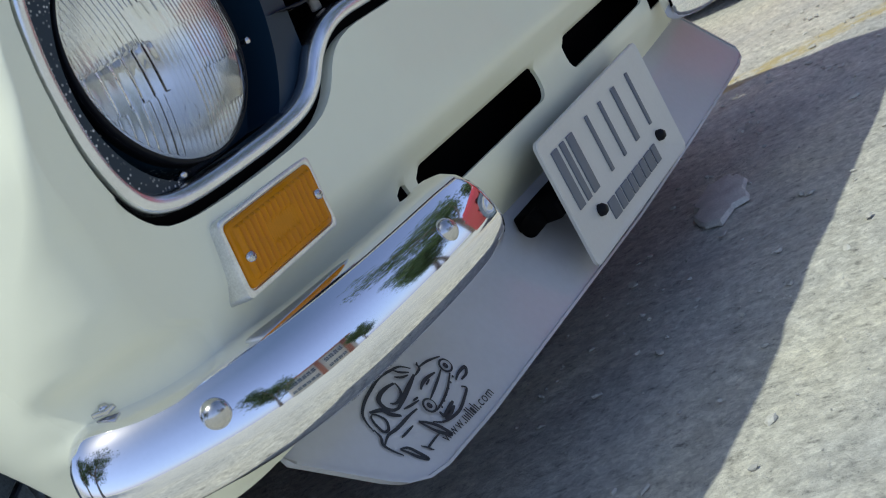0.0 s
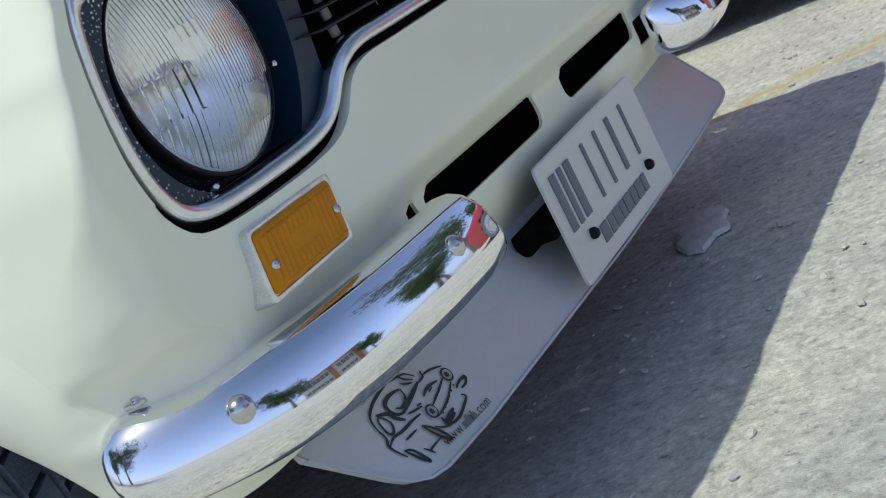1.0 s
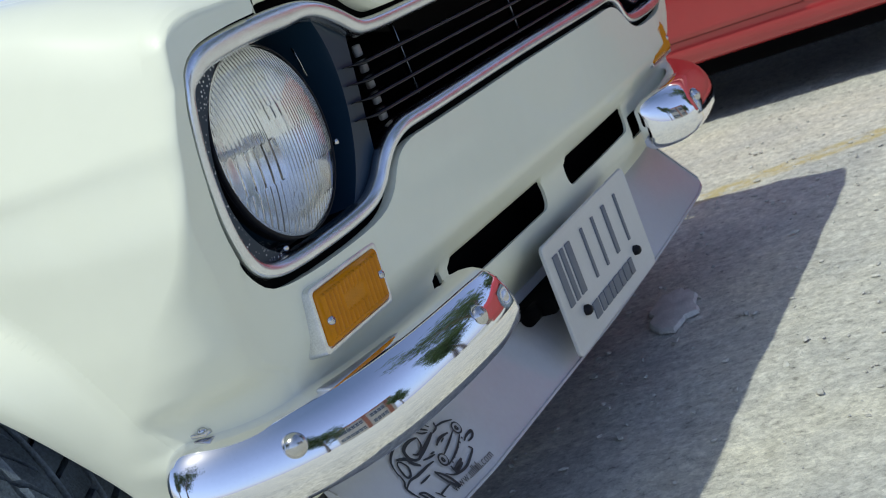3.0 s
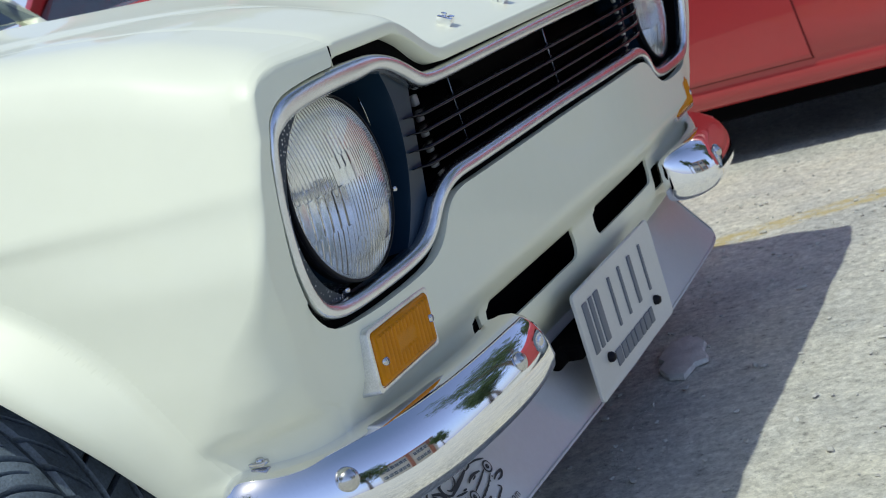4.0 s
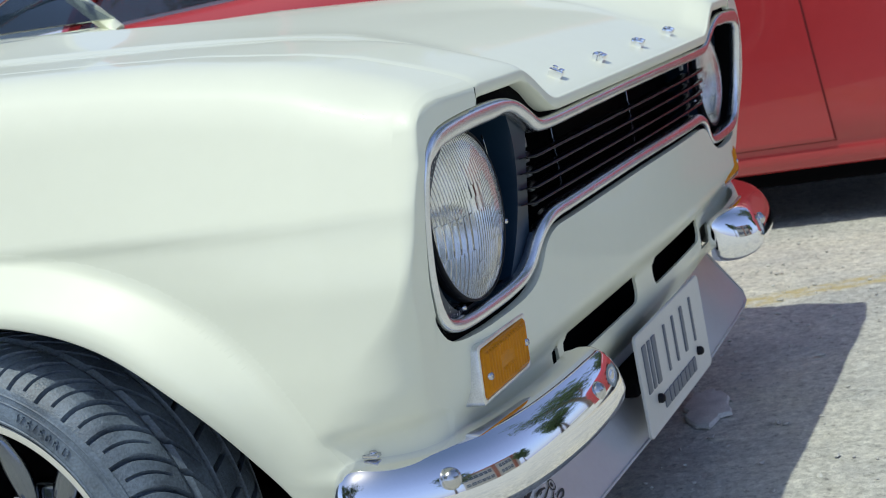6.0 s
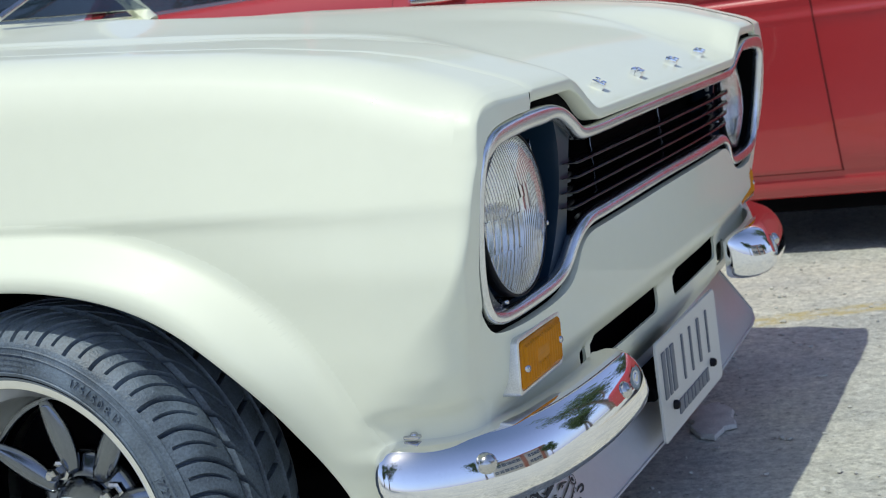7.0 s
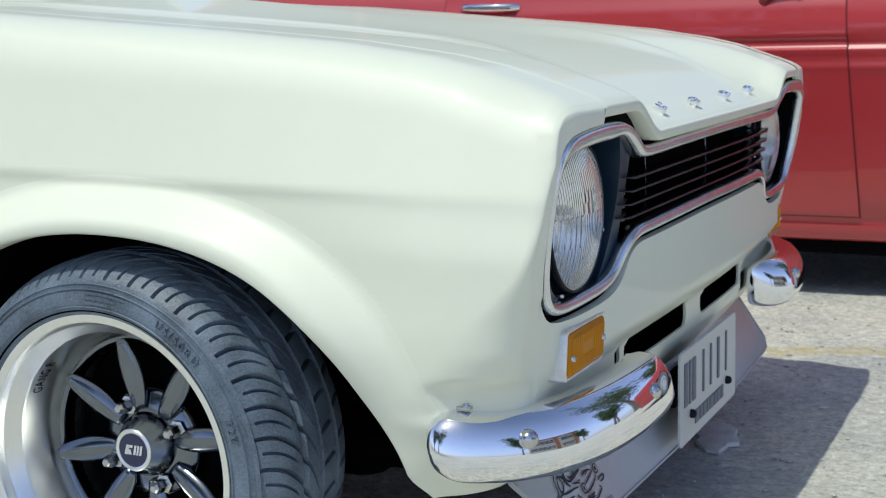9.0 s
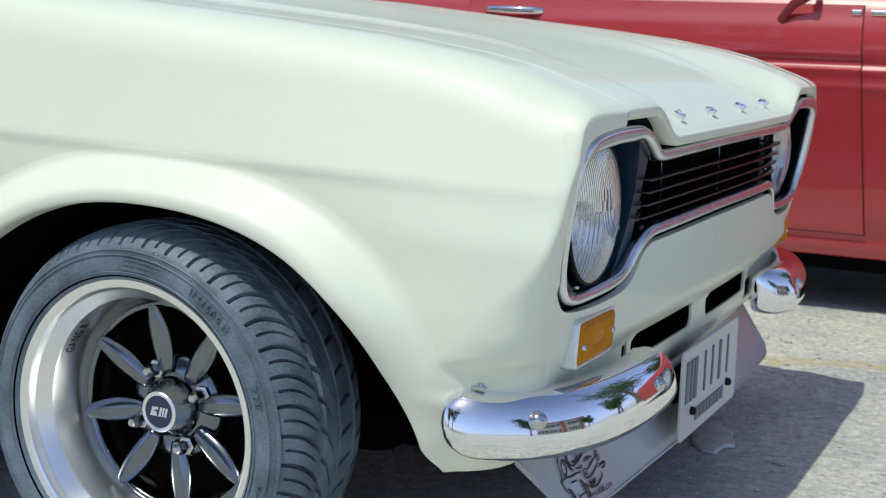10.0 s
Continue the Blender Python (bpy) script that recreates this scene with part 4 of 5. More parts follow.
def groove(u, s):
    """Depth of the tread pattern at u within a pitch and place s across."""
    d = 0.0
    for c in (-0.34, 0.06, 0.46):
        d = max(d, 1 - abs(s - c) / 0.030)
    if s < -0.05:
        d = max(d, 1.0 - abs(u - 0.5) / (0.070 + 0.05 * (s + 1)))
    elif 0.1 < s < 0.42:
        d = max(d, 0.9 - abs((u + 0.3) % 1.0 - 0.5) / 0.09)
    if s > 0.5:
        d = max(d, 1 - abs(u - 0.5) / 0.10)
    if -0.95 < s < -0.52 and u < 0.04:
        d = max(d, 0.35)
    return 0.0105 * max(0.0, min(1.0, d * 1.8))


def build_tyre():
    bm = bmesh.new()
    side = [(0.1795, -0.0845), (0.1815, -0.0925), (0.1855, -0.0965), (0.1870, -0.0965), (0.1885, -0.0985), (0.1960, -0.1005), (0.2060, -0.1005), (0.2145, -0.0985), (0.2150, -0.0975), (0.2205, -0.0955), (0.2250, -0.0925)]
    per = 26
    steps = PITCHES * per
    rows = []
    for k in range(steps):
        u = (k % per) / per
        at = lambda s: 2 * math.pi * (k / steps - sweep(s) / PITCHES)
        a = at(-1)
        row = [Vector((r * math.cos(a), y, r * math.sin(a))) for r, y in side]
        for j in range(45):
            q = j / 44 * 2 - 1
            a = at(q)
            r = 0.2475 - 0.0215 * abs(q) ** 5 - 0.0035 * q * q
            r -= groove(u, q) * smooth(1.0, 0.93, abs(q))
            row.append(Vector((r * math.cos(a), 0.0905 * q, r * math.sin(a))))
        a = at(1)
        row += [Vector((r * math.cos(a), -y, r * math.sin(a))) for r, y in reversed(side[::2])]
        rows.append(row)
    rows.append(rows[0])
    grid(bm, rows)
    bmesh.ops.remove_doubles(bm, verts=bm.verts, dist=1e-5)
    return bm


def letters(owner, text, radius, start, size, y, mat, lift=0.0009):
    """Raised letters round a circle, each a part of its own."""
    a = start
    for ch in text:
        cu = bpy.data.curves.new("glyph", "FONT")
        cu.body, cu.size, cu.extrude, cu.offset = ch, size, lift, -0.02 * size
        ob = bpy.data.objects.new("glyph", cu)
        scene.collection.objects.link(ob)
        me = bpy.data.meshes.new_from_object(ob.evaluated_get(bpy.context.evaluated_depsgraph_get()))
        xs = [v.co.x for v in me.vertices] or [0, size * 0.3]
        turn = Matrix.Translation((0, y, 0)) @ Matrix.Rotation(a - math.pi / 2, 4, "Y") @ Matrix.Translation((0, 0, radius)) @ Matrix.Rotation(math.pi / 2, 4, "X")
        bpy.data.objects.remove(ob), bpy.data.curves.remove(cu)
        bm = bmesh.new()
        bm.from_mesh(me)
        bm.transform(turn)
        bpy.data.meshes.remove(me)
        part("letter", bm, mat, owner, "raised rubber letter on the sidewall")
        a += (max(xs) - min(xs) + size * 0.28) / radius


def rim_writing(owner, text, a):
    """Dark printed letters running round the barrel of the rim, feet towards the hub."""
    for ch in text:
        if ch == " ":
            a += 0.030
            continue
        cu = bpy.data.curves.new("glyph", "FONT")
        cu.body, cu.size = ch, 0.0120
        ob = bpy.data.objects.new("glyph", cu)
        scene.collection.objects.link(ob)
        me = bpy.data.meshes.new_from_object(ob.evaluated_get(bpy.context.evaluated_depsgraph_get()))
        bpy.data.objects.remove(ob), bpy.data.curves.remove(cu)
        bm = bmesh.new()
        bm.from_mesh(me)
        bpy.data.meshes.remove(me)
        wide = max(v.co.x for v in bm.verts)
        for v in bm.verts:
            th = math.pi - a - v.co.x / 0.152
            y = -0.0405 - 1.7 * v.co.y
            r = 0.1532 - 0.135 * (y + 0.060) - 0.0009
            v.co = (r * math.cos(th), y, r * math.sin(th))
        part("letter", bm, SHADE_BLACK, owner, "dark printed letter on the rim")
        a += (wide + 0.0016) / 0.152


def build_spoke():
    """One leaf-shaped spoke, from the hub outwards along x."""
    bm = bmesh.new()
    rows = []
    for k in range(15):
        t = k / 14
        x = 0.046 + 0.090 * t
        w = 0.0082 + 0.0108 * math.sin(math.pi * t) ** 0.8 - 0.002 * t
        y = -0.014 - 0.010 * t + 0.006 * math.sin(math.pi * t)
        h = 0.005 + 0.008 * math.sin(math.pi * t)
        row = []
        for j in range(12):
            a = 2 * math.pi * j / 12
            row.append(Vector((x, y - h * math.sin(a) * (1 if math.sin(a) > 0 else 0.5), w * math.cos(a) * (0.8 + 0.2 * abs(math.cos(a))))))
        rows.append(row)
    vs = grid(bm, rows, closed=True)
    bm.faces.new(vs[0]), bm.faces.new(vs[-1])
    return bm


def build_wheel(name):
    w = new(name)
    w.parent = car
    tyre = part("tyre", build_tyre(), RUBBER, w, "dusty black low-profile tyre with a curved tread", 40)
    letters(w, "175/50R13", 0.2005, radians(118), 0.0140, -0.1010, RUBBER, 0.0014)
    letters(w, "72V", 0.2005, radians(158), 0.0140, -0.1010, RUBBER, 0.0014)
    letters(w, "M+S", 0.2005, radians(192), 0.011, -0.1010, RUBBER, 0.0016)
    for r, y in ((0.1925, -0.1003), (0.2135, -0.0994), (0.2195, -0.0964)):
        part("sidewall_ring", lathe([(r - 0.0009, y + 0.001), (r - 0.0004, y - 0.0011), (r + 0.0004, y - 0.0011), (r + 0.0009, y + 0.001)], "y", 160), RUBBER, w)
    bm = bmesh.new()
    for k in range(540):
        a = 2 * math.pi * k / 540
        c, d, e = math.cos(a), math.sin(a), 0.0003
        bm.faces.new([bm.verts.new((r * c - q * e * d, y, r * d + q * e * c)) for r, y, q in ((0.2140, -0.0997, -1), (0.2140, -0.0997, 1), (0.2190, -0.0974, 1), (0.2190, -0.0974, -1))])
    part("sidewall_ribs", bm, RUBBER, w, kind="stuff")
    for deg in (62, 100, 158, 200, 270, 330):
        a = radians(180 - deg)
        bm = limb(bmesh.new(), [(r * math.cos(a), y, r * math.sin(a)) for r, y in ((0.1935, -0.0999), (0.203, -0.1004), (0.213, -0.0988), (0.2240, -0.0928))], 0.0006, 0.0009)
        part("mould_line", bm, RUBBER, w)
    for k in range(3):
        bm = bmesh.new()
        rows = []
        for i in range(17):
            a = radians(98 - 9 + (10 + 3 * k) * i / 16)
            r = 0.196 + 0.006 * k
            rows.append([Vector((-q * math.cos(a), -0.1014, q * math.sin(a))) for q in (r, r + 0.0032)])
        grid(bm, rows)
        part("sidewall_mark", bm, RUBBER, w)
    lip = [(0.1800, -0.0840), (0.1835, -0.0875), (0.1838, -0.0905), (0.1815, -0.0925), (0.1760, -0.0920), (0.1715, -0.0895), (0.1690, -0.0850), (0.1680, -0.0800), (0.1665, -0.0775),
           (0.1545, -0.0625), (0.1532, -0.0600), (0.1470, -0.0140), (0.1440, -0.0040), (0.1400, 0.0005), (0.1375, 0.0065), (0.1375, 0.0900)]
    part("rim", lathe(lip, "y", 160), ALLOY, w, "polished deep-dish alloy rim lip", 30)
    part("bead_seat", lathe([(0.1790, -0.0885), (0.1845, -0.0945), (0.1878, -0.0985), (0.1884, -0.0975)], "y", 120), SHADE_BLACK, w, "dark gap between tyre and rim")
    rim_writing(w, "GANG R", radians(24.5))
    part("brake_drum", lathe([(0.0, 0.015), (0.125, 0.015), (0.13, 0.02), (0.13, 0.07)], "y", 48), SHADE_BLACK, w)
    bm = lathe([(0.0, -0.012), (0.040, -0.012), (0.066, -0.009), (0.071, -0.002), (0.071, 0.012)], "y", 64)
    part("hub_plate", bm, GUN, w, "gunmetal wheel centre")
    base = part("spoke", build_spoke(), GUN, w, "leaf-shaped gunmetal spoke")
    bm = lathe([(0.139, -0.004), (0.139, -0.018), (0.1345, -0.0185), (0.132, -0.012), (0.132, 0.004)], "y", 96)
    part("spoke_ring", bm, GUN, w)
    for k in range(8):
        s = base if k == 0 else new("spoke", base.data)
        s.parent = w
        s.rotation_euler = (0, radians(45 * k + 35), 0)
        if k:
            tagged(s, "leaf-shaped gunmetal spoke")
    nut = None
    for k in range(4):
        a = radians(90 * k + 26)
        if nut is None:
            bm = lathe([(0.0, -0.030), (0.0045, -0.029), (0.0075, -0.025), (0.0085, -0.020), (0.0085, -0.008), (0.0125, -0.007), (0.0125, -0.004)], "y", 6)
            nut = part("wheel_nut", bm, STEEL, w, "bright steel wheel nut", 30)
            n2 = nut
        else:
            n2 = tagged(new("wheel_nut", nut.data), "bright steel wheel nut")
            n2.parent = w
        n2.location = (0.054 * math.cos(a), -0.010, 0.054 * math.sin(a))
    part("hub_cap", lathe([(0.0, -0.040), (0.0225, -0.0400), (0.0272, -0.0418), (0.0335, -0.030), (0.0395, -0.020), (0.0415, -0.010)], "y", 64), GUN, w, "tapered gunmetal hub cap", 35)
    part("cap_ring", lathe([(0.0210, -0.0400), (0.0215, -0.0426), (0.0226, -0.0434), (0.0250, -0.0436), (0.0268, -0.0422), (0.0270, -0.0405)], "y", 64), ALLOY, w, "thin polished ring", 35)
    bm = lathe([(0.0, -0.0426), (0.0213, -0.0424)], "y", 48)
    part("hub_disc", bm, BLUE, w, "dark blue enamel disc")
    for x0, x1, z0, z1, sl in ((-0.014, -0.009, -0.006, 0.007, 0.004), (-0.009, -0.001, 0.003, 0.007, 0.0015), (-0.0075, -0.002, -0.006, 0.001, -0.002), (0.0, 0.0035, -0.006, 0.007, 0.003), (0.005, 0.008, -0.006, 0.007, 0.003), (0.0095, 0.013, -0.006, 0.007, 0.003)):
        bm = bmesh.new()
        bm.faces.new([bm.verts.new((0.95 * (x + sl * (z - z0) / (z1 - z0)), -0.0430, 0.95 * z)) for x, z in ((x0, z0), (x1, z0), (x1, z1), (x0, z1))])
        part("hub_mark", bm, PLATE, w, "pale slanted bar on the disc")
    # the spider sits deep in the rim
    for ob in w.children:
        if ob.name.split(".")[0] in ("brake_drum", "hub_plate", "spoke", "spoke_ring", "wheel_nut", "hub_cap", "cap_ring", "hub_disc", "hub_mark"):
            ob.location.y += 0.007
    return w


wheel = build_wheel("wheel")
wheel.location = (0, HUB.y, HUB.z)
AXLES = (0.0, -2.40)
for ax in AXLES:
    for sgn in (1, -1):
        if ax == 0 and sgn == 1:
            continue
        w2 = copy_thing(wheel, Matrix.Translation((ax, sgn * HUB.y, HUB.z)) @ (Matrix.Rotation(math.pi, 4, "Z") if sgn == -1 else Matrix.Identity(4)))


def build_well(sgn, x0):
    """Liner of a wheel arch, coloured near black to stand for the shade inside."""
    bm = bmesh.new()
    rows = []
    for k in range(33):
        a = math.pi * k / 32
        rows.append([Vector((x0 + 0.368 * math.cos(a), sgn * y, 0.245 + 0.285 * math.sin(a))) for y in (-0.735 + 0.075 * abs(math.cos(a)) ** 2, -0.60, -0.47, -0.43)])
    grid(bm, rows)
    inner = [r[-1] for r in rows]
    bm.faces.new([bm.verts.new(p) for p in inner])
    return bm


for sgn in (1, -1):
    car_part("wheel_arch_liner", build_well(sgn, HUB.x), SHADE_BLACK)

# ---- the rest of the white car, and the red car beside it ----
def end_cap(bm, row):
    """Closes a body's end with strips from one side to the other."""
    n = len(row)
    grid(bm, [[row[i], row[n - 1 - i]] for i in range(n // 2 + 1)])


def loft(bm, stations, profile, close=True):
    """Body sides and decks: profile(x) gives the near half as (half width, z), from the sill up to the middle."""
    rows = []
    for x in stations:
        half = profile(x)
        rows.append([Vector((x, -w, z)) for w, z in half] + [Vector((x, w, z)) for w, z in reversed(half[:-1])])
    vs = grid(bm, rows)
    if close:
        for r in (rows[0], rows[-1]):
            end_cap(bm, r)
    return rows


def slab_on(bm, pts, thick):
    """A thin plate through a grid of points, with depth along the given way."""
    a = grid(bm, pts)
    b = grid(bm, [[p + Vector(thick) for p in r] for r in pts])
    edge = lambda g: g[0] + [r[-1] for r in g[1:]] + list(reversed(g[-1][:-1])) + [r[0] for r in reversed(g[1:-1])]
    A, B = edge(a), edge(b)
    for i in range(len(A)):
        bm.faces.new([A[i], A[(i + 1) % len(A)], B[(i + 1) % len(A)], B[i]])
    return bm


def patch(a, b, c, d, n=10, bulge=(0, 0, 0)):
    """Points over the four-cornered area a, b, c, d (round the outline), bulged in the middle."""
    a, b, c, d, g = [Vector(v) for v in (a, b, c, d, bulge)]
    return [[(a.lerp(b, i / n)).lerp(d.lerp(c, i / n), j / n) + g * math.sin(math.pi * i / n) * math.sin(math.pi * j / n) for j in range(n + 1)] for i in range(n + 1)]


def greenhouse(owner, base_inv, paint, cab, at):
    """Roof, pillars and glass over a body. cab: places of the windscreen's and rear window's feet and tops, half widths and heights."""
    fx, tx, rx, bx, wl, wh, zl, zt = cab

    def add(name, bm, mat, label="", sharp=40):
        ob = part(name, bm, mat, owner, label, sharp)
        ob.matrix_parent_inverse = base_inv
        return ob

    P = lambda x, y, z: Vector((at.x + x, at.y + y, z))
    bm = bmesh.new()
    rows = []
    for i in range(17):
        s = i / 16
        x = tx + 0.03 + (rx - tx - 0.06) * s
        row = []
        for j in range(17):
            q = j / 8 - 1
            row.append(P(x, (wh + 0.015) * q, zt + 0.045 * math.sin(math.pi * s) ** 0.7 * (1 - q ** 2) + 0.02 * (1 - q ** 4)))
        rows.append(row)
    slab_on(bm, rows, (0, 0, -0.025))
    add("roof", bm, paint)
    for s in (-1, 1):
        for (x0, w0, z0), (x1, w1, z1), r in (((fx, wl, zl), (tx, wh, zt), 0.022), ((bx, wl - 0.02, zl), (rx, wh, zt), 0.045), (((fx + bx) / 2 - 0.22, wl + 0.02, zl), ((tx + rx) / 2 - 0.15, wh + 0.01, zt + 0.02), 0.022)):
            add("pillar", limb(bmesh.new(), [P(x0, s * w0, z0 - 0.03), P((x0 + x1) / 2, s * (w0 + w1) / 2 + s * 0.012, (z0 + z1) / 2), P(x1, s * w1, z1 + 0.015)], r, r * 0.8), paint)
        mid_l, mid_h = (fx + bx) / 2 - 0.22, (tx + rx) / 2 - 0.15
        for a, b, c, d in (((fx - 0.03), mid_l + 0.02, mid_h + 0.02, tx - 0.02), (mid_l - 0.02, bx + 0.04, rx + 0.04, mid_h - 0.02)):
            bm = slab_on(bmesh.new(), patch(P(a, s * (wl + 0.005), zl), P(b, s * (wl + 0.005), zl), P(c, s * wh, zt), P(d, s * wh, zt), 6, (0, s * 0.015, 0)), (0, -s * 0.004, 0))
            g = add("side_window", bm, PANE)
            g.visible_shadow = False
    bm = slab_on(bmesh.new(), patch(P(fx, -wl, zl), P(fx, wl, zl), P(tx, wh, zt), P(tx, -wh, zt), 12, (0.05, 0, 0.02)), (-0.004, 0, -0.002))
    g = add("windscreen", bm, PANE, "curved windscreen glass")
    g.visible_shadow = False
    bm = slab_on(bmesh.new(), patch(P(bx, -wl, zl), P(bx, wl, zl), P(rx, wh, zt), P(rx, -wh, zt), 12, (-0.04, 0, 0.02)), (0.004, 0, -0.002))
    g = add("rear_window", bm, PANE)
    g.visible_shadow = False
    bm = box(bmesh.new(), (at.x + fx - 0.42, at.y - wl + 0.06, zl - 0.10), (at.x + fx - 0.04, at.y + wl - 0.06, zl - 0.01), 0.03)
    add("dashboard", bm, BLACK)
    bm = lathe([(0.185, -0.012), (0.197, 0.0), (0.185, 0.012), (0.173, 0.0), (0.185, -0.012)], "x", 36, m=Matrix.Translation((at.x + fx - 0.52, at.y - 0.34, zl + 0.02)) @ pose(0, 0, 0, 0, 25, 0))
    add("steering_wheel", bm, BLACK)
    for s in (-1, 1):
        m = Matrix.Translation((at.x + (fx + bx) / 2 - 0.05, at.y + s * 0.33, 0.45))
        bm = box(bmesh.new(), (-0.25, -0.23, 0.0), (0.25, 0.23, 0.14), 0.05, m)
        box(bm, (-0.36, -0.22, 0.05), (-0.20, 0.22, 0.62), 0.05, m)
        add("seat", bm, BLACK)
    for s in (-0.45, 0.12):
        b0 = P(fx + 0.035, s, zl + 0.002)
        e0 = P(fx - 0.07, s + 0.44, zl + 0.13)
        w = add("wiper", limb(bmesh.new(), [b0, b0.lerp(e0, 0.5) + Vector((0.03, 0, 0.015)), e0 + Vector((0.01, 0, 0))], 0.006, 0.006), STEEL, "bright wiper arm with a black blade")
        bl = part("blade", limb(bmesh.new(), [b0.lerp(e0, 0.25) + Vector((0.0, -0.05, 0.012)), b0.lerp(e0, 0.7) + Vector((0.02, 0, 0.012)), e0 + Vector((0.0, 0.06, 0.012))], 0.004, 0.009), BLACK, w)


# white car: sides behind the front wings, scuttle, boot
def rear_half(x):
    w = table([(-3.12, 0.60), (-3.05, 0.66), (-2.9, 0.70), (-2.3, 0.735), (-1.5, 0.75), (-0.62, 0.748)], x)
    top = table([(-3.12, 0.70), (-3.06, 0.80), (-2.9, 0.835), (-2.45, 0.86), (-1.5, 0.845), (-0.62, 0.812)], x)
    c = crease_z(x)
    fl = 0.0
    pts = [(w - 0.09, 0.205), (w - 0.035, 0.22)]
    for k in range(1, 16):
        z = 0.22 + (c - 0.22) * k / 15
        f, rho = 0.0, math.hypot((x + 2.303) / 0.36, (z - HUB.z) / 0.28)
        f = 0.076 * (1 - smooth(1.035, 1.235, rho)) * smooth(-0.3, 0.8, math.atan2(z - HUB.z, abs(x + 2.303) + 1e-6))
        pts.append((w - 0.021 * smooth(0.25, 0.02, z - 0.22 + 0.0) + f - 0.012 * (1 - k / 15), z))
    pts += [(w - 0.012, c + 0.04), (w - 0.03, top - 0.05), (w - 0.055, top - 0.018), (w - 0.10, top), (0.30, top + 0.012), (0.0, top + 0.016)]
    return pts


def build_rear():
    bm = bmesh.new()
    loft(bm, [-0.622 - 0.0417 * k for k in range(61)], rear_half)

    def arch(co):
        if co.z > 0.56 or co.x > -1.7:
            return None
        d = (math.hypot((co.x + 2.303) / 0.36, (co.z - HUB.z) / 0.28) - 1) * 0.30
        return d if abs(co.y) > 0.55 else None

    cut(bm, arch, 0.03)
    return bm


car_part("body_rear", build_rear(), WHITE, label="cream white doors, sills and rear body", sharp=35)
for sgn in (1, -1):
    car_part("arch_lip", build_arch_lip(sgn, -2.303, lambda x, z: 0.735 - 0.021 + 0.076 * smooth(-0.3, 0.8, math.atan2(z - HUB.z, abs(x + 2.303) + 1e-6)) - 0.006, lambda f, z: 0.36), WHITE)
    car_part("wheel_arch_liner", build_well(sgn, -2.303), SHADE_BLACK)
    for x0, x1 in ((-0.64, -1.72),):
        bm = bmesh.new()
        pts = []
        for i in range(13):
            x = x0 + (x1 - x0) * i / 12
            prof = [p for p in rear_half(x) if 0.25 < p[1] < 0.80]
            zz, ww = [p[1] for p in prof], [p[0] for p in prof]
            pts.append([Vector((x, -sgn * (float(np.interp(z, zz, ww)) + 0.004), z)) for z in [0.27 + 0.5 * j / 14 for j in range(15)]])
        slab_on(bm, pts, (0, sgn * 0.006, 0))
        d = car_part("door", bm, WHITE, label="cream white car door", sharp=35)
        car_part("handle", box(bmesh.new(), (-1.66, -sgn * 0.748 - 0.016, 0.70), (-1.52, -sgn * 0.748 + 0.016, 0.722), 0.005), CHROME, d, "chrome door handle")
bm = bmesh.new()
slab_on(bm, patch((-0.585, -0.66, 0.800), (-0.585, 0.66, 0.800), (-0.70, 0.63, 0.838), (-0.70, -0.63, 0.838), 10, (0, 0, 0.022)), (0, 0, -0.012))
car_part("scuttle", bm, WHITE, label="cream white scuttle panel below the windscreen")
greenhouse(car, car_base, WHITE, (-0.66, -1.10, -2.05, -2.55, 0.62, 0.52, 0.85, 1.255), Vector((0, 0, 0)))
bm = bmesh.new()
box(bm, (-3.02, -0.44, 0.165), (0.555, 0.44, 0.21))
# upright near-black sheet, painted shade behind the nose slots
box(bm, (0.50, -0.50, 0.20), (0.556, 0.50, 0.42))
# added low box, blocks light so the ground behind the wheel darkens
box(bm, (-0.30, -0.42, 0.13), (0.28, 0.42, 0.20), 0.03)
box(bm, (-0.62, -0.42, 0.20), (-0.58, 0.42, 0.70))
car_part("floor_pan", bm, SHADE_BLACK, label="near-black underside with an added light-blocking box")
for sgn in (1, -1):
    car_part("sill", box(bmesh.new(), (-1.95, sgn * 0.60 - 0.11, 0.165), (-0.29, sgn * 0.60 + 0.11, 0.235), 0.02), SHADE_BLACK)

# the red car
GAPRED = material("dull_dark_red", (0.17, 0.012, 0.015), 0.7, vary=0.2, scale=10)
RX, RY = -0.30, 2.42
red = tagged(holder("red_car", pose(RX, RY, 0)), "glossy red two-door classic car parked beside the white one", "car")
red_base = red.matrix_world.inverted()


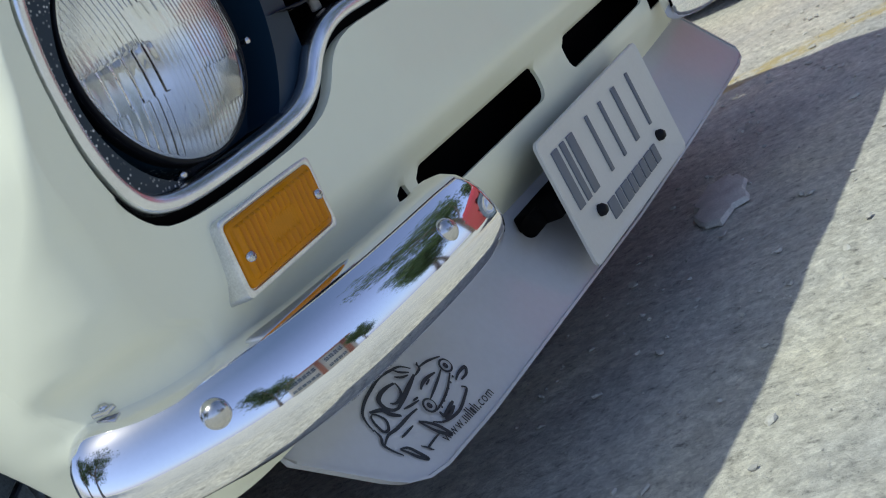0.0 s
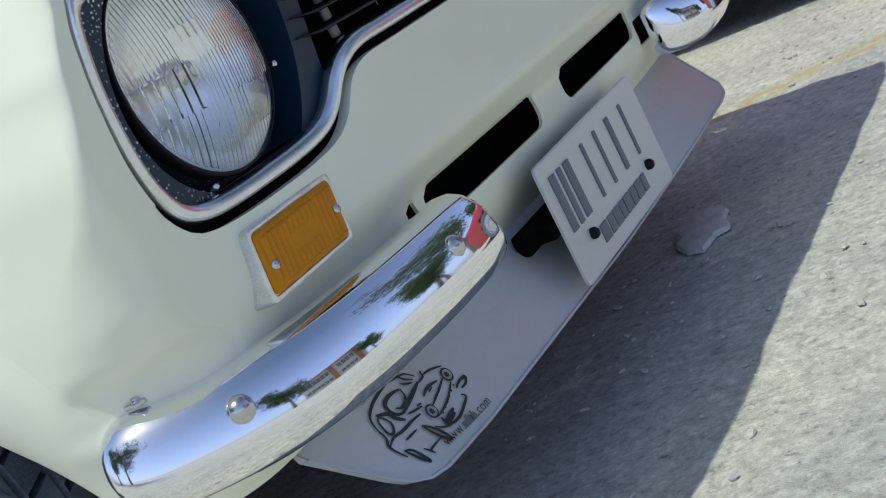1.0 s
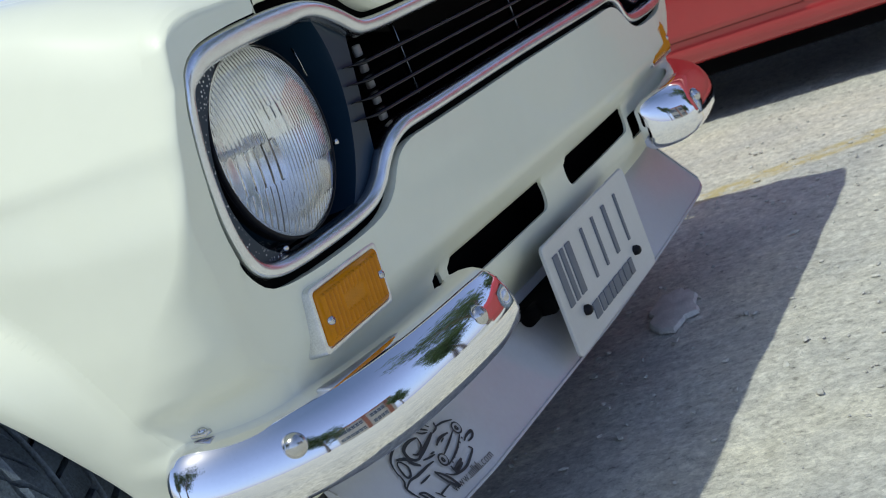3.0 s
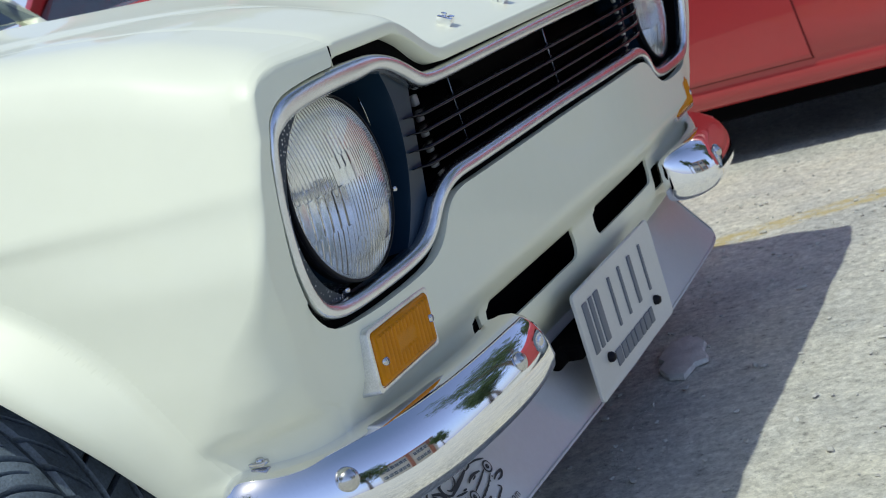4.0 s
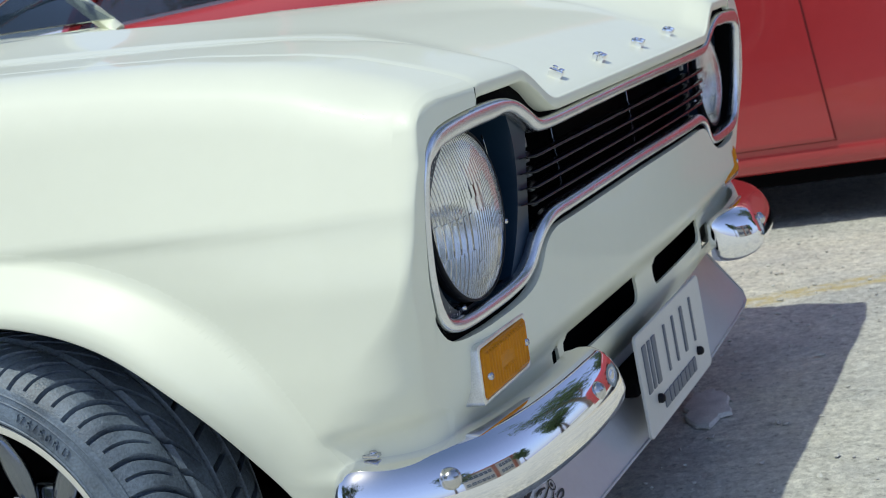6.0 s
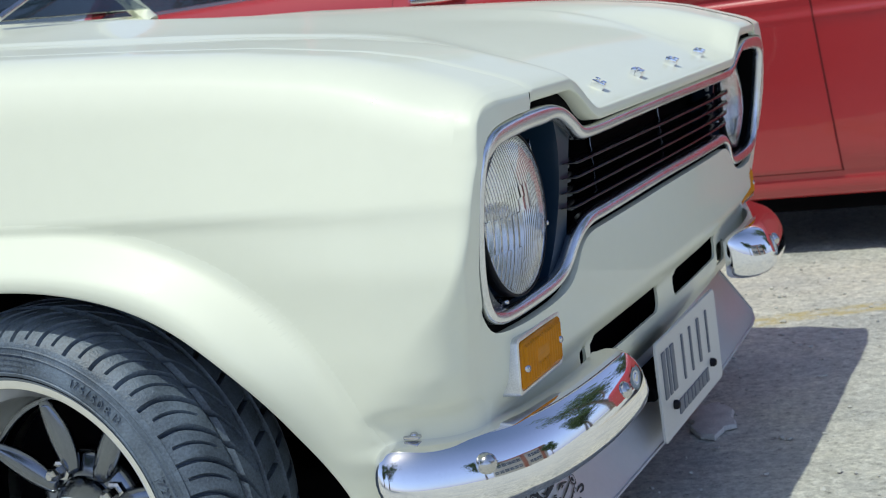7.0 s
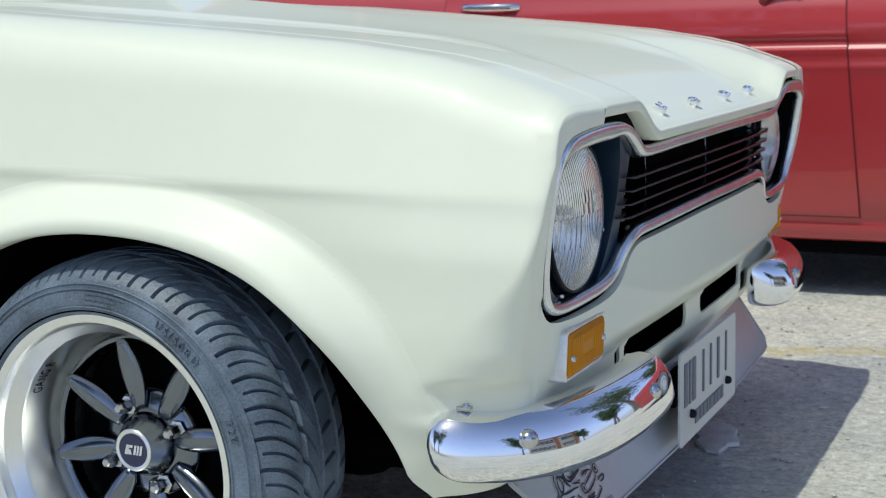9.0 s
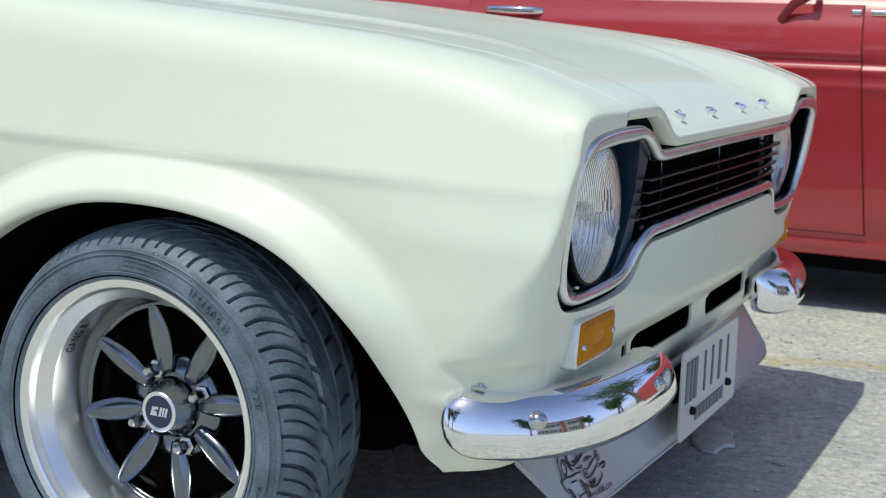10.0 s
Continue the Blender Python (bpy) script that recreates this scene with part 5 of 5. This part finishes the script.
def red_half(x):
    """Near half of the red body, x in world places."""
    w = 0.72 - 0.07 * smooth(1.1, 2.1, x) - 0.10 * smooth(-1.9, -2.4, x)
    top = table([(-2.42, 0.66), (-2.36, 0.82), (-2.1, 0.875), (0.4, 0.872), (1.0, 0.86), (1.7, 0.83), (1.98, 0.79), (2.06, 0.70)], x)
    pts = [(w - 0.20, 0.155), (w - 0.107, 0.157), (w - 0.093, 0.168), (w - 0.086, 0.205), (w - 0.088, 0.220), (w - 0.078, 0.231), (w - 0.063, 0.30), (w - 0.033, 0.45), (w - 0.010, 0.58), (w - 0.0045, 0.612), (w - 0.0005, 0.619), (w - 0.003, 0.626), (w - 0.001, 0.648), (w + 0.004, 0.660), (w + 0.0035, 0.666), (w - 0.008, 0.674), (w - 0.009, 0.684), (w + 0.001, 0.702)]
    if top < 0.75:
        return [(a * (0.9 if k > 8 else 1), min(z, top)) for k, (a, z) in enumerate(pts)] + [(0.5, top), (0.42, top + 0.002), (0.35, top + 0.003), (0.3, top + 0.004), (0.2, top + 0.006), (0.1, top + 0.007), (0.0, top + 0.008)]
    return pts + [(w - 0.003, min(0.735, top - 0.09)), (w - 0.013, min(0.775, top - 0.06)), (w - 0.026, min(0.806, top - 0.035)), (w - 0.042, top - 0.022), (w - 0.070, top), (0.30, top + 0.012), (0.0, top + 0.016)]


def build_red_body():
    bm = bmesh.new()
    n = 86
    xs = [2.06 - 4.48 * k / n for k in range(n + 1)]
    rows = []
    for x in xs:
        half = red_half(x)
        rows.append([Vector((x, RY - w, z)) for w, z in half] + [Vector((x, RY + w, z)) for w, z in reversed(half[:-1])])
    grid(bm, rows)
    for r in (rows[0], rows[-1]):
        end_cap(bm, r)

    def arch(co, cx):
        if co.z > 0.62 or abs(co.y - RY) < 0.5:
            return None
        return math.hypot(co.x - cx, co.z - 0.29) - 0.335

    for cx in (1.30, -1.20):
        cut(bm, lambda co: arch(co, cx), 0.03)
    return bm


def red_part(name, bm, mat, parent=None, label="", sharp=35):
    ob = part(name, bm, mat, parent or red, label, sharp)
    ob.matrix_parent_inverse = red_base if parent is None else Matrix.Identity(4)
    return ob


red_part("body", build_red_body(), RED, label="glossy red car body", sharp=75)
for sgn in (1, -1):
    def side(x, z):
        prof = red_half(x)[1:-3]
        return float(np.interp(z, [p[1] for p in prof], [p[0] for p in prof]))

    def sheet(x0, x1, z0, z1, off, nx=14, nz=84):
        # the door's leading edge leans back towards its top
        lean = lambda i, z: x0 + (x1 - x0 - 0.036 * (z - 0.25) / 0.57) * i / nx
        return [[Vector((lean(i, z), RY - sgn * (side(lean(i, z), z) + off), z)) for z in [z0 + (z1 - z0) * j / nz for j in range(nz + 1)]] for i in range(nx + 1)]

    red_part("door_gap", slab_on(bmesh.new(), sheet(-0.606, 0.562, 0.222, 0.8315, 0.0018), (0, sgn * 0.003, 0)), GAPRED)
    door = red_part("door", slab_on(bmesh.new(), sheet(-0.602, 0.558, 0.226, 0.830, 0.0055), (0, sgn * 0.004, 0)), RED, label="glossy red car door")
    yh = RY - sgn * (side(-0.46, 0.80) + 0.026)
    bm = limb(bmesh.new(), [(-0.545, yh + sgn * 0.02, 0.797), (-0.53, yh, 0.798), (-0.46, yh - sgn * 0.004, 0.797), (-0.39, yh, 0.796), (-0.375, yh + sgn * 0.02, 0.795)], 0.010, 0.011)
    red_part("handle", bm, CHROME, door, "chrome door handle")
    ym = RY - sgn * (side(0.33, 0.80) + 0.0)
    bm = limb(bmesh.new(), [(0.300, ym - sgn * 0.002, 0.755), (0.312, ym - sgn * 0.010, 0.785), (0.345, ym - sgn * 0.022, 0.828), (0.40, ym - sgn * 0.032, 0.858)], 0.005, 0.013)
    box(bm, (0.385, ym - sgn * 0.034 - 0.02, 0.875), (0.405, ym - sgn * 0.034 + 0.02, 0.925), 0.009)
    red_part("door_mirror", bm, GAPRED, door, "dark red door mirror on a stalk")
    strip = [(x, RY - sgn * (side(x, 0.812) + 0.003), 0.812) for x in [0.545 + 0.09 * k for k in range(8)]]
    red_part("wing_trim", limb(bmesh.new(), strip, 0.006, 0.008), CHROME, label="bright strip along the wing")
    strip = [(x, RY - sgn * (side(0.55, 0.812) + 0.008), 0.812) for x in (0.496, 0.507, 0.520)]
    red_part("trim_end", limb(bmesh.new(), strip, 0.006, 0.008), CHROME, door, "bright end of the strip on the door")
greenhouse(red, red_base, RED, (0.36, -0.10, -1.30, -1.75, 0.62, 0.52, 0.885, 1.30), Vector((0, RY, 0)))
bm = box(bmesh.new(), (-2.2, RY - 0.50, 0.15), (1.9, RY + 0.50, 0.26))
# wider, lower block added to keep skylight off the ground beneath
box(bm, (-0.80, RY - 0.60, 0.115), (0.90, RY + 0.60, 0.20), 0.02)
red_part("floor_pan", bm, SHADE_BLACK)
tw, rw_ = None, None
for cx in (1.30, -1.20):
    for sgn in (1, -1):
        w = new("wheel")
        w.parent = red
        w.location = (cx - RX, sgn * -0.61, 0.29)
        w.rotation_euler = (0, 0, 0 if sgn == 1 else math.pi)
        if tw is None:
            tw = part("tyre", lathe([(0.18, -0.07), (0.20, -0.082), (0.25, -0.085), (0.28, -0.07), (0.289, -0.04), (0.289, 0.04), (0.28, 0.07), (0.2, 0.082), (0.18, 0.07)], "y", 72), RUBBER, w)
            rw_ = part("rim", lathe([(0.185, -0.068), (0.182, -0.074), (0.165, -0.06), (0.12, -0.045), (0.10, -0.06), (0.05, -0.068), (0.0, -0.07)], "y", 48), STEEL, w)
        else:
            new("tyre", tw.data).parent = w
            new("rim", rw_.data).parent = w

red.location = (RX + 0.02, RY - 0.10, 0)

# ---- the ground ----
def build_ground():
    bm = bmesh.new()
    far = [-400, -120, -40, -15, -6, -3, -1.6]
    xs = far + [-0.9 + 0.016 * k for k in range(170)] + [2.2, 3.5, 6, 15, 40, 120, 400]
    ys = [-400, -120, -40, -15, -6, -3, -1.8] + [-1.0 + 0.018 * k for k in range(170)] + [2.6, 4, 7, 15, 40, 120, 400]

    def lift(x, y):
        if not (-0.9 <= x <= 1.8 and -1.0 <= y <= 2.05):
            return 0.0
        v = Vector((x, y, 0))
        return 0.0035 * noise.noise(v * 9) + 0.0022 * noise.noise(v * 31) + 0.0010 * noise.noise(v * 70) - 0.002

    grid(bm, [[Vector((x, y, lift(x, y))) for x in xs] for y in ys])
    return bm


ground = part("ground", build_ground(), GROUND, label="pale rough concrete and gravel ground", kind="structure")

CHIPSTONE = material("pale_limestone", (0.66, 0.65, 0.60), 0.9, vary=0.25, scale=25, bump=0.5, bump_scale=90)
GRIT = material("pale_grit", (0.52, 0.51, 0.465), 0.9, vary=0.3, scale=30)


def build_grit():
    """Small angular stones, half sunk in the ground."""
    bm = bmesh.new()
    rnd = random.Random(5)
    g = (1 + math.sqrt(5)) / 2
    corner = [Vector(v).normalized() for v in ((-1, g, 0), (1, g, 0), (-1, -g, 0), (1, -g, 0), (0, -1, g), (0, 1, g), (0, -1, -g), (0, 1, -g), (g, 0, -1), (g, 0, 1), (-g, 0, -1), (-g, 0, 1))]
    tri = ((0, 11, 5), (0, 5, 1), (0, 1, 7), (0, 7, 10), (0, 10, 11), (1, 5, 9), (5, 11, 4), (11, 10, 2), (10, 7, 6), (7, 1, 8), (3, 9, 4), (3, 4, 2), (3, 2, 6), (3, 6, 8), (3, 8, 9), (4, 9, 5), (2, 4, 11), (6, 2, 10), (8, 6, 7), (9, 8, 1))
    for _ in range(2600):
        x, y = rnd.uniform(0.35, 1.25), rnd.uniform(-0.75, 1.65)
        r = 0.0012 + 0.0062 * rnd.random() ** 11
        turn = Euler((0, 0, rnd.uniform(0, 6.28))).to_matrix()
        sx, sy, sz = rnd.uniform(0.8, 1.5), rnd.uniform(0.6, 1.0), rnd.uniform(0.35, 0.65)
        v = []
        for c in corner:
            q = c * rnd.uniform(0.72, 1.18)
            v.append(bm.verts.new(Vector((x, y, r * 0.12)) + turn @ Vector((q.x * sx, q.y * sy, q.z * sz)) * r))
        for a, b, d in tri:
            bm.faces.new((v[a], v[b], v[d]))
    return bm


grit = tagged(part("grit", build_grit(), GRIT, sharp=28), "loose pale grit scattered on the ground", "gravel", kind="stuff")


def build_chip():
    """A thin flat broken piece of pale stone with a jagged outline."""
    bm = bmesh.new()
    rnd = random.Random(3)
    rim = []
    for k in range(22):
        a = 2 * math.pi * k / 22
        rim.append(Vector((0.043 * math.cos(a) * rnd.uniform(0.62, 1.12), 0.100 * math.sin(a) * rnd.uniform(0.72, 1.08), 0)))
    rows = [[p * s + Vector((0, 0, z + rnd.uniform(-0.0012, 0.0012))) for p in rim] for s, z in ((1.0, 0.0), (0.99, 0.003), (0.93, 0.0065), (0.6, 0.0085), (0.25, 0.008))]
    vs = grid(bm, rows, closed=True)
    bm.faces.new(vs[-1])
    return bm


chip = tagged(part("stone_chip", build_chip(), CHIPSTONE, sharp=25), "flat pale broken stone lying on the ground", "stone")
chip.matrix_world = pose(0.548, 0.368, 0.0, 0, 0, 12)

# ---- what stands round about, seen in the chrome and the paint ----
LEAF = material("leaves", (0.060, 0.105, 0.035), 0.6, vary=0.45, scale=2)
BARK = material("bark", (0.16, 0.12, 0.09), 0.9, vary=0.3, scale=6, bump=0.6, bump_scale=20)
RENDERED = material("pale_wall_render", (0.55, 0.52, 0.45), 0.85, vary=0.08, scale=1.2)
BRICKRED = material("brick_red_panel", (0.36, 0.15, 0.10), 0.85, vary=0.15, scale=4)
WINDOW = material("dark_window_glass", (0.05, 0.08, 0.13), 0.08, coat=0.5)


def build_tree(name, at, height, spread, seed, group):
    rnd = random.Random(seed)
    t = tagged(holder(name, pose(*at)), "broad green leafy tree beside the car park", "tree", group)
    bm = bmesh.new()

    def bough(p, d, r, n, step, up):
        pts, q = [], Vector(p)
        d = Vector(d).normalized()
        for k in range(n):
            pts.append(q.copy())
            d = (d + Vector((rnd.uniform(-0.15, 0.15), rnd.uniform(-0.15, 0.15), up))).normalized()
            q = q + d * step
        rows = []
        for k, c in enumerate(pts):
            w = r * (1 - 0.75 * k / n)
            rows.append([c + Vector((w * math.cos(a), w * math.sin(a), 0)) for a in [2 * math.pi * j / 8 for j in range(8)]])
        grid(bm, rows, closed=True)
        return pts

    trunk = bough((0, 0, -0.1), (0, 0, 1), height * 0.030, 7, height * 0.085, 0.2)
    tips = []
    for k in range(9):
        a = 2 * math.pi * k / 9 + rnd.uniform(-0.3, 0.3)
        start = trunk[rnd.randint(3, 6)]
        pts = bough(start, (math.cos(a), math.sin(a), 0.7), height * 0.012, 6, spread * 0.17, 0.06)
        tips += pts[2:]
    tips.append(trunk[-1] + Vector((0, 0, height * 0.15)))
    part("trunk", bm, BARK, t)
    bm = bmesh.new()
    for c in tips:
        for _ in range(3):
            cc = c + Vector((rnd.gauss(0, 0.5), rnd.gauss(0, 0.5), rnd.gauss(0.2, 0.4))) * spread * 0.22
            for _ in range(34):
                p = cc + Vector((rnd.gauss(0, 1), rnd.gauss(0, 1), rnd.gauss(0, 0.8))) * spread * 0.10
                e = Euler((rnd.uniform(0, 6), rnd.uniform(0, 6), rnd.uniform(0, 6))).to_matrix()
                s = rnd.uniform(0.10, 0.20)
                bm.faces.new([bm.verts.new(p + e @ Vector(v) * s) for v in ((-1, 0, 0), (0, -0.5, 0.1), (1, 0, 0), (0, 0.5, 0.1))])
    part("crown", bm, LEAF, t, kind="stuff")
    return t


for i, (x, y, h, sp) in enumerate(((16, -5.2, 8, 3.6), (-6, -9, 10, 4.6), (-2.5, -10, 11, 5.0), (-10, -15, 9, 4.2), (22, 8.5, 6, 2.6), (14, 13, 9, 3.6), (6.5, 8.5, 10, 4.4), (3, 13, 7, 3.0), (12, 12, 7, 3.0), (-6, 14, 7, 3.2))):
    build_tree("tree", (x, y, 0), h, sp, 40 + i, "trees round the car park")


def build_block():
    """A long pale two-storey block with brick-red bays and rows of windows."""
    b = tagged(holder("building", pose(25, 1.5, 0, 0, 0, -6)), "long pale two-storey building with brick-red bays", "building")
    part("wall", box(bmesh.new(), (0, -7, 0), (9, 7, 6.2), 0.02), RENDERED, b)
    bm = box(bmesh.new(), (-0.5, -7.4, 6.2), (9.5, 7.4, 6.55), 0.03)
    part("roof", bm, BRICKRED, b)
    for y in (-0.2, 5.6):
        part("bay", box(bmesh.new(), (-0.25, y - 0.5, 0), (0.1, y + 0.5, 6.2), 0.02), BRICKRED, b)
    fr = gl = None
    for z in (0.9, 3.8):
        for k in range(13):
            y = -6.2 + 1.0 * k * 0.96
            if min(abs(y - q) for q in (-0.2, 5.6)) < 0.75:
                continue
            w = new("window", fr.data if fr else None) if fr else None
            if fr is None:
                bm = bmesh.new()
                box(bm, (-0.10, -0.44, 0), (0.02, -0.38, 1.6)), box(bm, (-0.10, 0.38, 0), (0.02, 0.44, 1.6)), box(bm, (-0.10, -0.38, 0), (0.02, 0.38, 0.08))
                box(bm, (-0.10, -0.38, 1.52), (0.02, 0.38, 1.6)), box(bm, (-0.08, -0.03, 0.08), (0.02, 0.03, 1.52)), box(bm, (-0.08, -0.38, 0.8), (0.02, 0.38, 0.86))
                fr = w = part("window", bm, PLATE, b)
                gl = part("pane", box(bmesh.new(), (-0.04, -0.38, 0.08), (-0.01, 0.38, 1.52)), WINDOW, w)
            else:
                w.parent = b
                new("pane", gl.data).parent = w
            w.location = (0, y, z)
    return b


build_block()
